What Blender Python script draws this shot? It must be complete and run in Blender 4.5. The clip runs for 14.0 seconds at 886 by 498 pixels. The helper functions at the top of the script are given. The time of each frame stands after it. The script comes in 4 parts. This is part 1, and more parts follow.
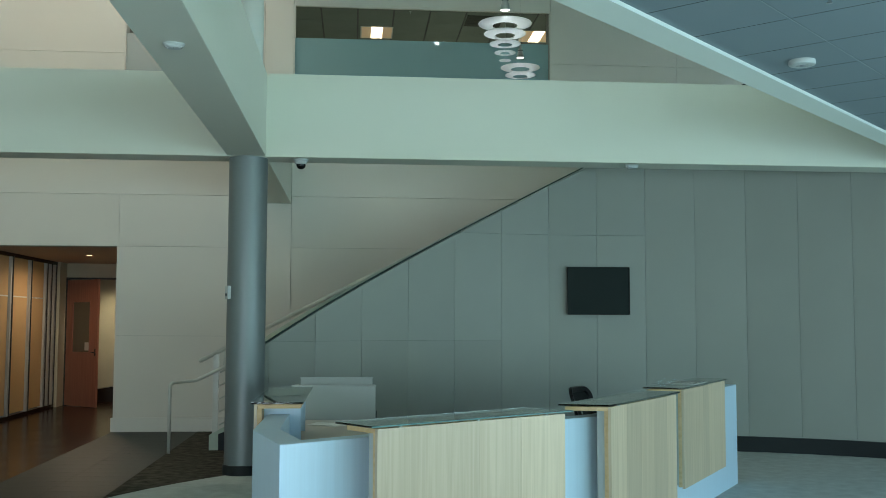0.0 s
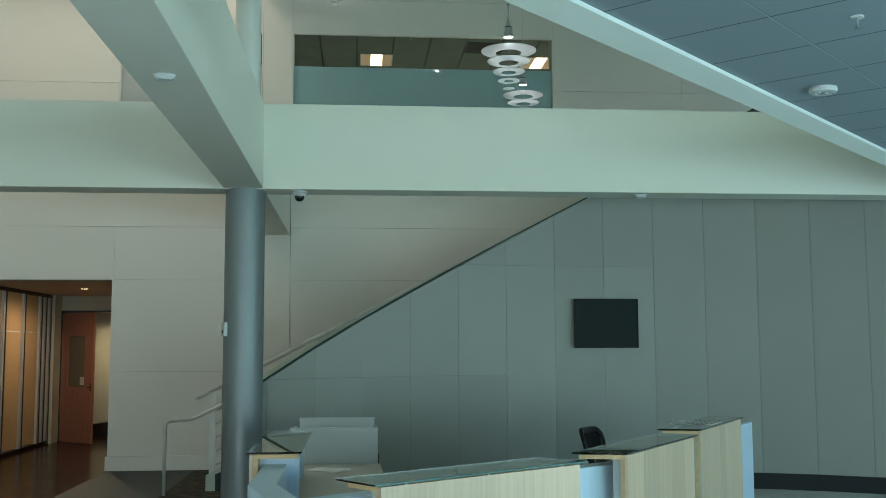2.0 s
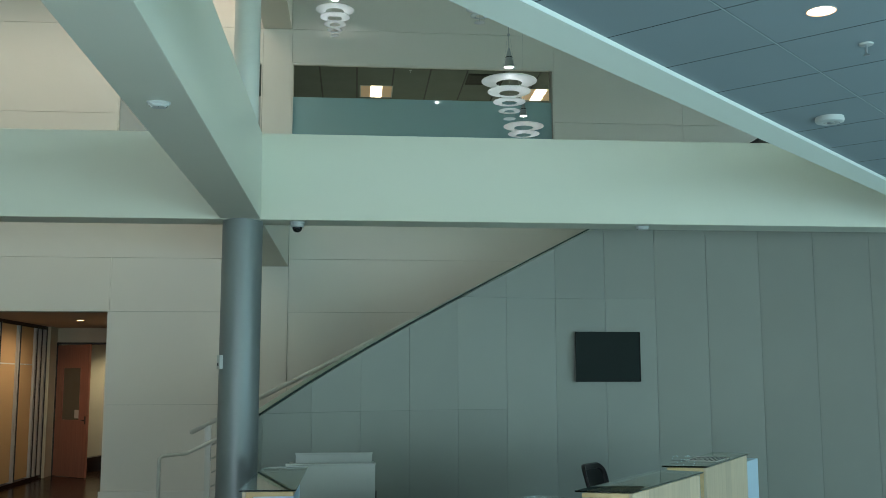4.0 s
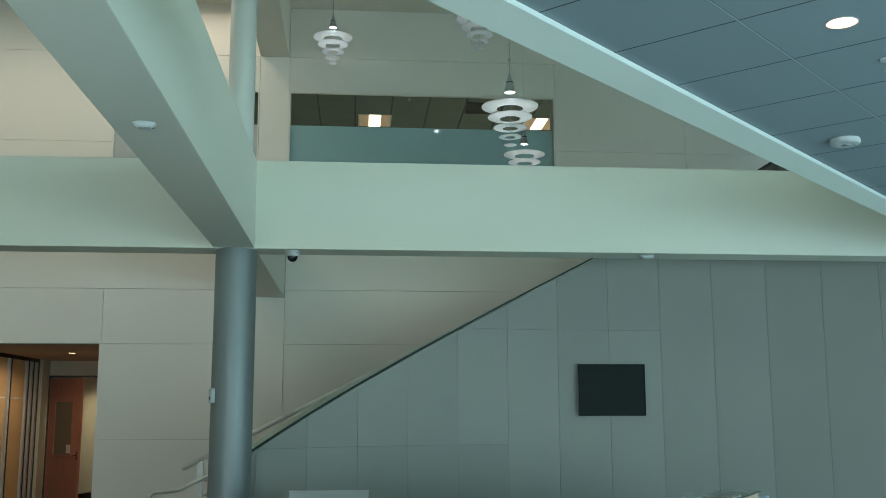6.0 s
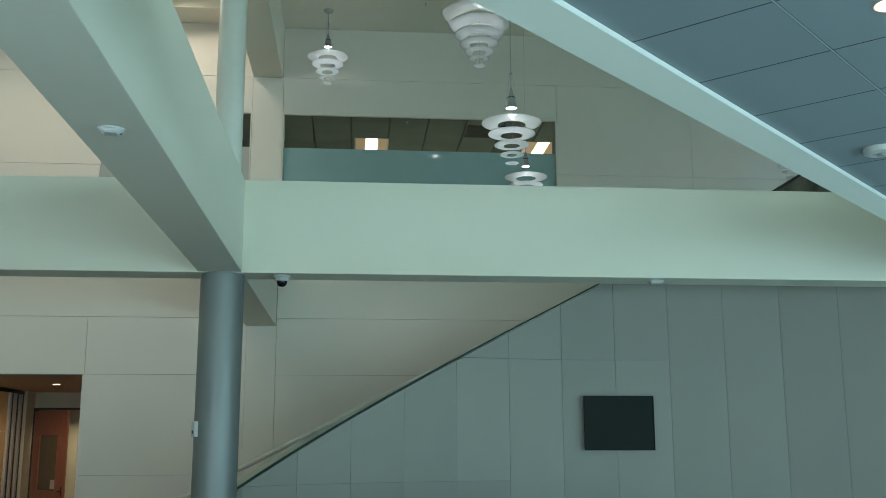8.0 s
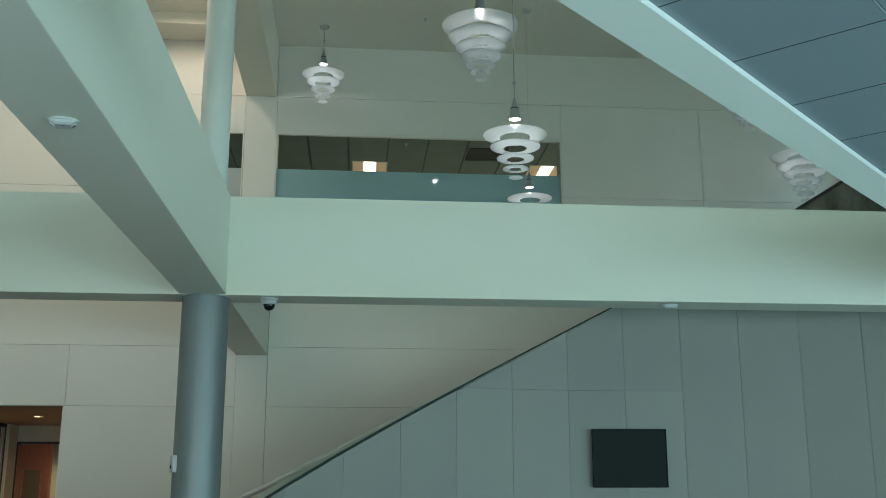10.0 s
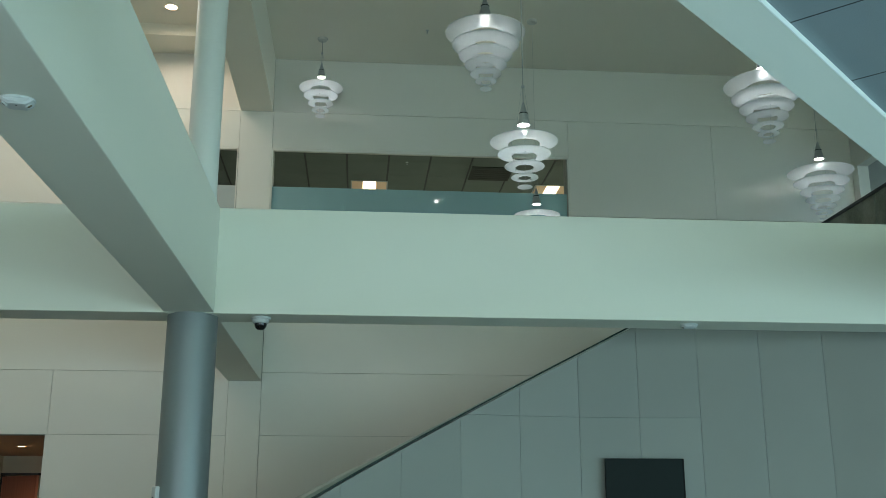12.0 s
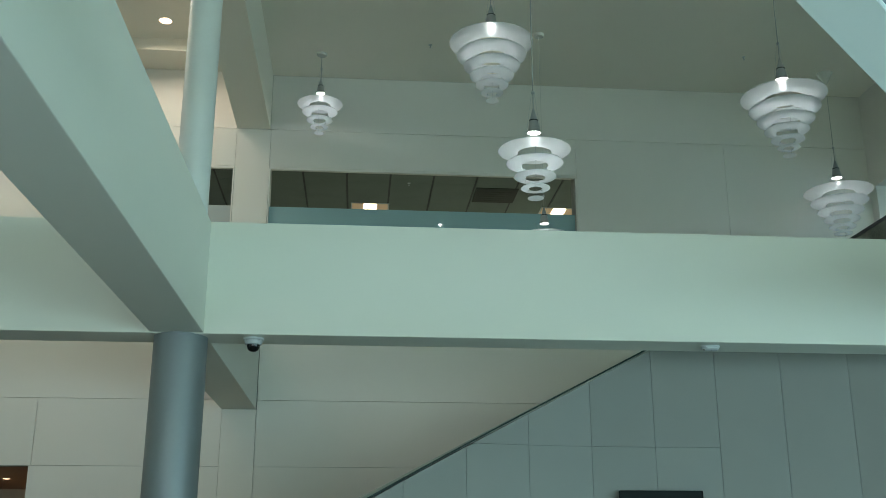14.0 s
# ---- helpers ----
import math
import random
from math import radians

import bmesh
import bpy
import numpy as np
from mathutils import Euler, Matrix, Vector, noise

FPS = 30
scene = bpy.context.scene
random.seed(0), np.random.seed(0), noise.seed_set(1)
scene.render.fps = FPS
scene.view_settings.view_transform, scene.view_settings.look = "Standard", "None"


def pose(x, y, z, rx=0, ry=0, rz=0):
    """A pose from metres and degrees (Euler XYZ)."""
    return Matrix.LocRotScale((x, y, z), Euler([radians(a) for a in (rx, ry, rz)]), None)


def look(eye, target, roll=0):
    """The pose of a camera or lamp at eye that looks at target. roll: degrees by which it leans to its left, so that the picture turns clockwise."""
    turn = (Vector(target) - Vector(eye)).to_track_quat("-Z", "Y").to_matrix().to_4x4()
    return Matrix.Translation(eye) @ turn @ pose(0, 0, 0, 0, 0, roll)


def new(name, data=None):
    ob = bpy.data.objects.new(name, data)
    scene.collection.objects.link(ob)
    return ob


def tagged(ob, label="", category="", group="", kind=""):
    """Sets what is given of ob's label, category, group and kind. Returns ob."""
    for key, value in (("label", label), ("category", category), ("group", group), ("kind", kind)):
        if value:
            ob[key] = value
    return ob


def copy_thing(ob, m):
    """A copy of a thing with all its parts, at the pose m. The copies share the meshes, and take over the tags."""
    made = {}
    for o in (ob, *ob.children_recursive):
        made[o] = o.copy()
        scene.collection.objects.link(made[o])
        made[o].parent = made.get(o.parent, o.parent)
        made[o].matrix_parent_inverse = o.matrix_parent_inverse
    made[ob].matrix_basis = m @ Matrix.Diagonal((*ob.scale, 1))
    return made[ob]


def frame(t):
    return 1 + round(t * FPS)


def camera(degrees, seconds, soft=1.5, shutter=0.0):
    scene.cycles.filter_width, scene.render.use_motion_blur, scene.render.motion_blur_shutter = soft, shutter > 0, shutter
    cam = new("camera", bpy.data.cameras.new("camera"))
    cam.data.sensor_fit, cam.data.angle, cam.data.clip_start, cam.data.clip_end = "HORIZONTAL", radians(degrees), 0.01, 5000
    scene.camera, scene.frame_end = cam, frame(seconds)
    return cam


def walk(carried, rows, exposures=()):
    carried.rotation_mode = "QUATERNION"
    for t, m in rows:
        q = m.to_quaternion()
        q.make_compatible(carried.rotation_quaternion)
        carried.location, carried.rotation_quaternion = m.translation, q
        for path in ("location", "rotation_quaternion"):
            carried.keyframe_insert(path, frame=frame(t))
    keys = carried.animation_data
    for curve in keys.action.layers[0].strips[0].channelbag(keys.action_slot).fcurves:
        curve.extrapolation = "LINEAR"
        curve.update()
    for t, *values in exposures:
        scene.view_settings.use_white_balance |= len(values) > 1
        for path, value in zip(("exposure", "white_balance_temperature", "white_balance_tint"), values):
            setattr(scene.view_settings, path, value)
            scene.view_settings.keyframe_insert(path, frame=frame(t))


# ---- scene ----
cam = camera(47.5, 14.0, soft=0.5)
PATH = [
    (0, (0.212, 0.534, 1.6), (0.385, 2.522, 1.745), 0.2),
    (0.1, (0.2, 0.69, 1.66), (0.372, 2.678, 1.807), 0.0),
    (0.2, (0.19, 0.775, 1.692), (0.361, 2.762, 1.839), -0.1),
    (0.3, (0.186, 0.797, 1.7), (0.358, 2.784, 1.848), -0.2),
    (0.5, (0.186, 0.803, 1.701), (0.358, 2.79, 1.849), -0.2),
    (1, (0.182, 0.813, 1.708), (0.356, 2.798, 1.871), -0.2),
    (1.5, (0.188, 0.834, 1.714), (0.362, 2.819, 1.893), -0.2),
    (2, (0.21, 0.862, 1.712), (0.382, 2.846, 1.907), -0.2),
    (2.5, (0.212, 0.892, 1.711), (0.385, 2.873, 1.922), -0.2),
    (3, (0.216, 0.924, 1.712), (0.388, 2.904, 1.939), -0.1),
    (5.5, (0.241, 1.2, 1.732), (0.413, 3.169, 2.039), -0.1),
    (6, (0.253, 1.291, 1.729), (0.425, 3.258, 2.052), -0.1),
    (6.5, (0.269, 1.407, 1.735), (0.441, 3.37, 2.073), -0.1),
    (7, (0.277, 1.535, 1.738), (0.45, 3.496, 2.092), -0.1),
    (7.5, (0.291, 1.69, 1.744), (0.464, 3.648, 2.114), -0.1),
    (8, (0.315, 1.837, 1.747), (0.487, 3.792, 2.132), -0.1),
    (10.5, (0.413, 2.636, 1.749), (0.579, 4.574, 2.216), -0.0),
    (11, (0.421, 2.794, 1.757), (0.586, 4.729, 2.237), -0.1),
    (11.5, (0.428, 2.926, 1.752), (0.592, 4.856, 2.249), -0.0),
    (12, (0.421, 3.073, 1.75), (0.586, 4.999, 2.263), -0.0),
    (12.5, (0.428, 3.208, 1.752), (0.592, 5.13, 2.281), -0.0),
    (13, (0.43, 3.339, 1.754), (0.593, 5.257, 2.299), -0.0),
    (13.5, (0.437, 3.471, 1.752), (0.598, 5.384, 2.312), -0.0),
    (14, (0.432, 3.605, 1.755), (0.594, 5.513, 2.331), -0.0),
]
walk(cam, [(t, look(eye, target, roll)) for t, eye, target, roll in PATH])

# ---------------------------------------------------------------- light
world = bpy.data.worlds.new("sky")
scene.world = world
world.use_nodes = True
wn = world.node_tree
sky = wn.nodes.new("ShaderNodeTexSky")
sky.sky_type, sky.sun_disc, sky.sun_elevation, sky.sun_rotation = "NISHITA", False, radians(42), radians(98)
wn.nodes["Background"].inputs["Strength"].default_value = 0.10
wn.links.new(sky.outputs[0], wn.nodes["Background"].inputs[0])


def area(name, m, w, h, power, color):
    d = bpy.data.lights.new(name, "AREA")
    d.shape, d.size, d.size_y, d.energy, d.color = "RECTANGLE", w, h, power, color
    ob = new(name, d)
    ob.matrix_world = m
    return ob


def spot(name, at, power, color, degrees=120, radius=0.05):
    d = bpy.data.lights.new(name, "SPOT")
    d.energy, d.color, d.shadow_soft_size, d.spot_size, d.spot_blend = power, color, radius, radians(degrees), 0.5
    ob = new(name, d)
    ob.location = at
    return ob


WARM = (1.0, 0.80, 0.55)
PEACH = (1.0, 0.88, 0.73)
# low sun from the east, falling through the side glazing onto the added pale floor
sun = new("sun", bpy.data.lights.new("sun", "SUN"))
sun.data.energy, sun.data.angle, sun.data.color = 5.0, radians(0.6), (0.72, 0.94, 1.0)
sun.matrix_world = look((20, -1.5, 18), (0, 1.3, 0))
# daylight that enters by the glazed front behind the camera, and by the upper side glazing
area("front_glazing_light", look((5.6, -3.9, 1.35), (4.6, 6, 2.6)), 6.8, 2.4, 345, (0.58, 0.89, 0.87))
area("front_glazing_light", look((-3.2, -3.9, 1.35), (-2.6, 8, 3.6)), 7.0, 2.4, 275, (0.72, 0.88, 0.99))
area("side_glazing_light", look((9.2, 2.0, 1.35), (0, 5.0, 2.4)), 9.8, 2.3, 325, (0.47, 0.85, 1.0))
area("upper_glazing_light", look((9.2, -0.6, 5.25), (-1, -2.0, 4.5)), 6.4, 1.2, 520, (0.58, 0.89, 0.98))

area("walkway_glazing_light", look((8.5, 12.9, 5.75), (1.5, 15.6, 2.8)), 2.4, 1.2, 38, (0.52, 0.82, 1.0))

# ---------------------------------------------------------------- materials
def material(name, color, rough=0.6, metal=0.0, vary=0.06, scale=3.0, grain=60.0, bump=0.02, spec=0.5, warp=None):
    """A surface with slow stains and fine grain in colour, gloss and relief."""
    m = bpy.data.materials.new(name)
    m.use_nodes = True
    t = m.node_tree
    b = t.nodes["Principled BSDF"]
    co = t.nodes.new("ShaderNodeTexCoord")
    mp = t.nodes.new("ShaderNodeMapping")
    if warp:
        mp.inputs["Scale"].default_value = warp
    t.links.new(co.outputs["Object"], mp.inputs[0])
    slow, fine = t.nodes.new("ShaderNodeTexNoise"), t.nodes.new("ShaderNodeTexNoise")
    slow.inputs["Scale"].default_value, slow.inputs["Detail"].default_value = scale, 5
    fine.inputs["Scale"].default_value, fine.inputs["Detail"].default_value = grain, 3
    for n in (slow, fine):
        t.links.new(mp.outputs[0], n.inputs["Vector"])
    mix = t.nodes.new("ShaderNodeMath")
    mix.operation = "MULTIPLY_ADD"
    mix.inputs[1].default_value = 0.35
    t.links.new(fine.outputs[0], mix.inputs[0])
    t.links.new(slow.outputs[0], mix.inputs[2])
    ramp = t.nodes.new("ShaderNodeValToRGB")
    ramp.color_ramp.elements[0].position, ramp.color_ramp.elements[1].position = 0.42, 0.95
    ramp.color_ramp.elements[0].color = (*[max(0, c * (1 - vary)) for c in color], 1)
    ramp.color_ramp.elements[1].color = (*[min(1, c * (1 + vary)) for c in color], 1)
    t.links.new(mix.outputs[0], ramp.inputs[0])
    t.links.new(ramp.outputs[0], b.inputs["Base Color"])
    rr = t.nodes.new("ShaderNodeMapRange")
    rr.inputs["To Min"].default_value, rr.inputs["To Max"].default_value = max(0, rough - 0.07), min(1, rough + 0.07)
    t.links.new(slow.outputs[0], rr.inputs[0])
    t.links.new(rr.outputs[0], b.inputs["Roughness"])
    b.inputs["Metallic"].default_value = metal
    b.inputs["Specular IOR Level"].default_value = spec
    if bump:
        bp = t.nodes.new("ShaderNodeBump")
        bp.inputs["Strength"].default_value, bp.inputs["Distance"].default_value = min(1, bump * 10), 0.002
        t.links.new(fine.outputs[0], bp.inputs["Height"])
        t.links.new(bp.outputs[0], b.inputs["Normal"])
    return m


def piece_vary(m, amount):
    """Let alike pieces differ a little in tone."""
    t = m.node_tree
    b = t.nodes["Principled BSDF"]
    src = b.inputs["Base Color"].links[0].from_socket
    info = t.nodes.new("ShaderNodeObjectInfo")
    mr = t.nodes.new("ShaderNodeMapRange")
    mr.inputs["To Min"].default_value, mr.inputs["To Max"].default_value = 1 - amount, 1 + amount
    hs = t.nodes.new("ShaderNodeHueSaturation")
    t.links.new(info.outputs["Random"], mr.inputs[0])
    t.links.new(mr.outputs[0], hs.inputs["Value"])
    t.links.new(src, hs.inputs["Color"])
    t.links.new(hs.outputs[0], b.inputs["Base Color"])
    return m


def glow(name, color, strength):
    m = bpy.data.materials.new(name)
    m.use_nodes = True
    b = m.node_tree.nodes["Principled BSDF"]
    b.inputs["Base Color"].default_value = (*color, 1)
    b.inputs["Emission Color"].default_value = (*color, 1)
    b.inputs["Emission Strength"].default_value = strength
    return m


def glass(name, color, rough=0.0):
    m = bpy.data.materials.new(name)
    m.use_nodes = True
    b = m.node_tree.nodes["Principled BSDF"]
    b.inputs["Base Color"].default_value = (*color, 1)
    b.inputs["Roughness"].default_value = rough
    b.inputs["Transmission Weight"].default_value = 1.0
    b.inputs["IOR"].default_value = 1.5
    return m


def wood(name, dark, light, rough=0.35, along="z"):
    m = material(name, light, rough=rough, vary=0.05, scale=2.0, grain=90, bump=0.01)
    t = m.node_tree
    b = t.nodes["Principled BSDF"]
    co = t.nodes["Texture Coordinate"]
    mp = t.nodes.new("ShaderNodeMapping")
    mp.inputs["Scale"].default_value = {"z": (24, 24, 0.7), "x": (0.8, 28, 28)}[along]
    n = t.nodes.new("ShaderNodeTexNoise")
    n.inputs["Scale"].default_value, n.inputs["Detail"].default_value, n.inputs["Distortion"].default_value = 1.6, 6, 0.6
    r = t.nodes.new("ShaderNodeValToRGB")
    r.color_ramp.elements[0].position, r.color_ramp.elements[1].position = 0.28, 0.62
    r.color_ramp.elements[0].color, r.color_ramp.elements[1].color = (*dark, 1), (*light, 1)
    t.links.new(co.outputs["Object"], mp.inputs[0])
    t.links.new(mp.outputs[0], n.inputs["Vector"])
    t.links.new(n.outputs[0], r.inputs[0])
    t.links.new(r.outputs[0], b.inputs["Base Color"])
    return m


M_WALL = material("painted_wall_panel", (0.71, 0.69, 0.63), rough=0.55, vary=0.03, scale=0.7, grain=140, bump=0.015)
M_WALLCORE = material("wall_core", (0.36, 0.36, 0.33), rough=0.9)
M_PAINT = material("white_plaster_paint", (0.705, 0.715, 0.622), rough=0.6, vary=0.02, scale=0.6, grain=150, bump=0.015)
M_CEIL = material("ceiling_paint", (0.84, 0.81, 0.70), rough=0.7, vary=0.02, scale=0.5, grain=160, bump=0.01)
M_TILE = material("acoustic_ceiling_tile", (0.235, 0.288, 0.308), rough=0.92, vary=0.04, scale=1.2, grain=220, bump=0.05)
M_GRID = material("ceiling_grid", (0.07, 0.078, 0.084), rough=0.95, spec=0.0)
M_RUNNER = material("ceiling_runner", (0.33, 0.39, 0.41), rough=0.7)
M_PANEL = piece_vary(material("grey_curved_panel", (0.278, 0.294, 0.268), rough=0.5, vary=0.05, scale=1.1, grain=160, bump=0.02), 0.065)
M_JOINT = material("dark_joint", (0.15, 0.162, 0.152), rough=0.8)
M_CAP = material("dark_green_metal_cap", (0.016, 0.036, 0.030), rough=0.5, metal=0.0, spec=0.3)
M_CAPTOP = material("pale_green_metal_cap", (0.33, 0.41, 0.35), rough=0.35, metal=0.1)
M_COL = material("grey_column_paint", (0.215, 0.247, 0.256), rough=0.42, metal=0.35, vary=0.03, scale=1.5)
M_COLUP = material("white_column_paint", (0.70, 0.74, 0.70), rough=0.45, vary=0.02)
M_BASE = material("black_rubber_base", (0.011, 0.016, 0.018), rough=0.55, spec=0.3)
M_WHITEBASE = material("white_baseboard_paint", (0.72, 0.71, 0.66), rough=0.45, vary=0.03)
M_CARPET = material("dark_loop_carpet", (0.066, 0.061, 0.049), rough=0.97, vary=0.75, scale=9, grain=60, bump=0.2, spec=0.1)
M_CARPET2 = material("grey_loop_carpet", (0.52, 0.56, 0.55), rough=0.97, vary=0.14, scale=7.0, grain=110, bump=0.2, spec=0.1)
M_HALLFLOOR = material("polished_brown_floor", (0.018, 0.009, 0.007), rough=0.22, vary=0.25, scale=2.0, grain=30, bump=0.01, spec=0.16)
M_SLATE = piece_vary(material("grey_floor_tile", (0.032, 0.037, 0.032), rough=0.5, vary=0.18, scale=1.6, grain=60, bump=0.006, warp=(1.0, 3.0, 1.0), spec=0.2), 0.02)
M_LAM = material("white_laminate", (0.58, 0.75, 0.89), rough=0.35, vary=0.035, scale=2.0, grain=9, bump=0.012, warp=(16.0, 16.0, 0.3))
M_LAMCAB = material("pale_grey_laminate", (0.43, 0.455, 0.44), rough=0.4, vary=0.02, scale=2.0)
M_BORDER = material("ceiling_border_paint", (0.64, 0.68, 0.61), rough=0.6, vary=0.02, scale=0.8, bump=0.01)
M_TRIM = material("white_painted_trim", (0.82, 0.87, 0.83), rough=0.32, vary=0.01, spec=0.6)
M_LAMGREY = material("grey_worktop_laminate", (0.56, 0.50, 0.44), rough=0.4, vary=0.04, scale=3.0)
M_MAPLE = piece_vary(wood("pale_maple", (0.515, 0.405, 0.275), (0.605, 0.485, 0.345), rough=0.4), 0.16)
M_PLYEDGE = wood("ply_edge", (0.56, 0.37, 0.17), (0.66, 0.46, 0.24), rough=0.45, along="x")
M_REDWOOD = wood("reddish_door_veneer", (0.27, 0.11, 0.075), (0.35, 0.145, 0.10), rough=0.4)
M_GLASS = glass("green_edge_glass", (0.80, 0.93, 0.88))
M_GLASSEDGE = material("green_glass_edge", (0.035, 0.135, 0.125), rough=0.15, vary=0.3, scale=6.0, bump=0)
M_FROST = material("frosted_film_glass", (0.235, 0.385, 0.40), rough=0.5, vary=0.03, scale=0.8, spec=0.6, bump=0)
_p = M_FROST.node_tree.nodes["Principled BSDF"]
_p.inputs["Coat Weight"].default_value, _p.inputs["Coat Roughness"].default_value = 0.6, 0.03
M_FROSTPALE = material("pale_film_glass", (0.40, 0.44, 0.43), rough=0.35, vary=0.03, scale=0.8, spec=0.6, bump=0)
# room light behind the frosted panes is put into this warm colour
M_HALLGLASS = material("frosted_hall_glass", (0.56, 0.37, 0.19), rough=0.6, vary=0.08, scale=0.6, bump=0, spec=0.15)
M_ALU = material("brushed_aluminium", (0.52, 0.53, 0.52), rough=0.4, metal=0.35, vary=0.05, grain=200)
M_STEEL = material("satin_steel", (0.42, 0.45, 0.47), rough=0.3, metal=0.9, vary=0.05)
M_RAIL = material("pale_painted_steel", (0.62, 0.63, 0.58), rough=0.28, vary=0.03)
M_BLACK = material("black_plastic", (0.012, 0.012, 0.013), rough=0.4, vary=0.1)
M_HOUSING = material("screen_housing", (0.003, 0.003, 0.003), rough=0.5, spec=0.1)
M_SCREEN = material("dark_screen", (0.006, 0.013, 0.012), rough=0.5, vary=0.05, bump=0, spec=0.15)
M_CORD = material("pale_cord", (0.42, 0.43, 0.41), rough=0.5)
M_CHAIR = material("chair_black_plastic", (0.005, 0.005, 0.006), rough=0.32, vary=0.1, spec=0.3)
M_WHITEPL = material("white_plastic", (0.50, 0.53, 0.52), rough=0.4, vary=0.03)
M_PAPER = material("paper", (0.86, 0.85, 0.82), rough=0.8)
M_INK = material("grey_print", (0.12, 0.13, 0.13), rough=0.8)
M_STRINGER = material("pale_green_stringer_paint", (0.44, 0.53, 0.44), rough=0.45, vary=0.03)
M_STEP = material("pale_stair_tread", (0.52, 0.49, 0.42), rough=0.6, vary=0.05)
M_ACRYL = glass("clear_acrylic", (0.97, 0.98, 0.98))
M_ACRYL.node_tree.nodes["Principled BSDF"].inputs["IOR"].default_value = 1.12
# very pale and smooth, to throw daylight up from an unseen floor
M_BOUNCE = material("pale_bounce_floor", (0.84, 0.85, 0.86), rough=0.16, vary=0.1, scale=2.0)
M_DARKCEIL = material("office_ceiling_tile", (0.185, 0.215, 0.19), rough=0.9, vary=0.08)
M_OFFWALL = material("office_wall", (0.40, 0.38, 0.33), rough=0.8)
M_PERF = material("perforated_metal", (0.20, 0.215, 0.18), rough=0.6, metal=0.3, vary=0.6, grain=70)
M_TINT = material("dark_blue_glazing", (0.02, 0.06, 0.08), rough=0.12, bump=0)
M_VISION = material("grey_vision_glass", (0.16, 0.13, 0.09), rough=0.15, bump=0)

E_COOL = glow("cool_lamp_glow", (1.0, 0.98, 0.92), 14)
E_DOWN = glow("downlight_glow", (1.0, 0.86, 0.66), 8)
E_RIM = glow("downlight_rim_glow", (1.0, 0.50, 0.26), 0.8)
E_WARM = glow("warm_downlight_glow", (1.0, 0.78, 0.5), 8)
E_TROFFSIDE = glow("troffer_reflector_glow", (0.80, 0.58, 0.36), 0.13)
E_TROFF = glow("troffer_glow", (1.0, 0.84, 0.58), 4)

M_SHADE = bpy.data.materials.new("matt_acrylic_shade")
M_SHADE.use_nodes = True
_t = M_SHADE.node_tree
_t.nodes.remove(_t.nodes["Principled BSDF"])
_d, _l, _g = (_t.nodes.new("ShaderNodeBsdf" + k) for k in ("Diffuse", "Translucent", "Glossy"))
for _n in (_d, _l):
    _n.inputs["Color"].default_value = (0.88, 0.91, 0.93, 1)
_g.inputs["Roughness"].default_value = 0.35
_m, _m2 = _t.nodes.new("ShaderNodeMixShader"), _t.nodes.new("ShaderNodeMixShader")
_m.inputs[0].default_value, _m2.inputs[0].default_value = 0.58, 0.06
_t.links.new(_d.outputs[0], _m.inputs[1])
_t.links.new(_l.outputs[0], _m.inputs[2])
_t.links.new(_m.outputs[0], _m2.inputs[1])
_t.links.new(_g.outputs[0], _m2.inputs[2])
_c, _m3 = _t.nodes.new("ShaderNodeBsdfTransparent"), _t.nodes.new("ShaderNodeMixShader")
_r, _m4 = _t.nodes.new("ShaderNodeBsdfRefraction"), _t.nodes.new("ShaderNodeMixShader")
_r.inputs["Color"].default_value = (0.92, 0.94, 0.94, 1)
_r.inputs["Roughness"].default_value, _r.inputs["IOR"].default_value = 0.5, 1.12
_m3.inputs[0].default_value, _m4.inputs[0].default_value = 0.30, 0.16
_t.links.new(_m2.outputs[0], _m4.inputs[1])
_t.links.new(_r.outputs[0], _m4.inputs[2])
_t.links.new(_m4.outputs[0], _m3.inputs[1])
_t.links.new(_c.outputs[0], _m3.inputs[2])
_t.links.new(_m3.outputs[0], _t.nodes["Material Output"].inputs[0])
M_DOME = material("black_glossy_dome", (0.006, 0.006, 0.007), rough=0.06, vary=0.05, bump=0)
M_HALLWALL = material("beige_corridor_paint", (0.54, 0.50, 0.38), rough=0.7)
# brown light reflected off the dark floor is put into this colour
M_HALLCEIL = material("ceiling_paint_floor_tinted", (0.40, 0.29, 0.22), rough=0.7)
M_VENT = material("dull_grille_paint", (0.06, 0.062, 0.054), rough=0.8)
M_RIM = material("polished_acrylic_edge", (0.72, 0.75, 0.75), rough=0.2, vary=0.01, bump=0)

# ---------------------------------------------------------------- mesh helpers
def block(bm, x0, x1, y0, y1, z0, z1, bevel=0.0):
    vs = [bm.verts.new((x, y, z)) for z in (z0, z1) for x, y in ((x0, y0), (x1, y0), (x1, y1), (x0, y1))]
    fs = [bm.faces.new([vs[i] for i in f]) for f in ((3, 2, 1, 0), (4, 5, 6, 7), (0, 1, 5, 4), (1, 2, 6, 5), (2, 3, 7, 6), (3, 0, 4, 7))]
    if bevel:
        es = list({e for f in fs for e in f.edges})
        bmesh.ops.bevel(bm, geom=es, offset=bevel, segments=2, affect="EDGES", profile=0.5)
    return bm


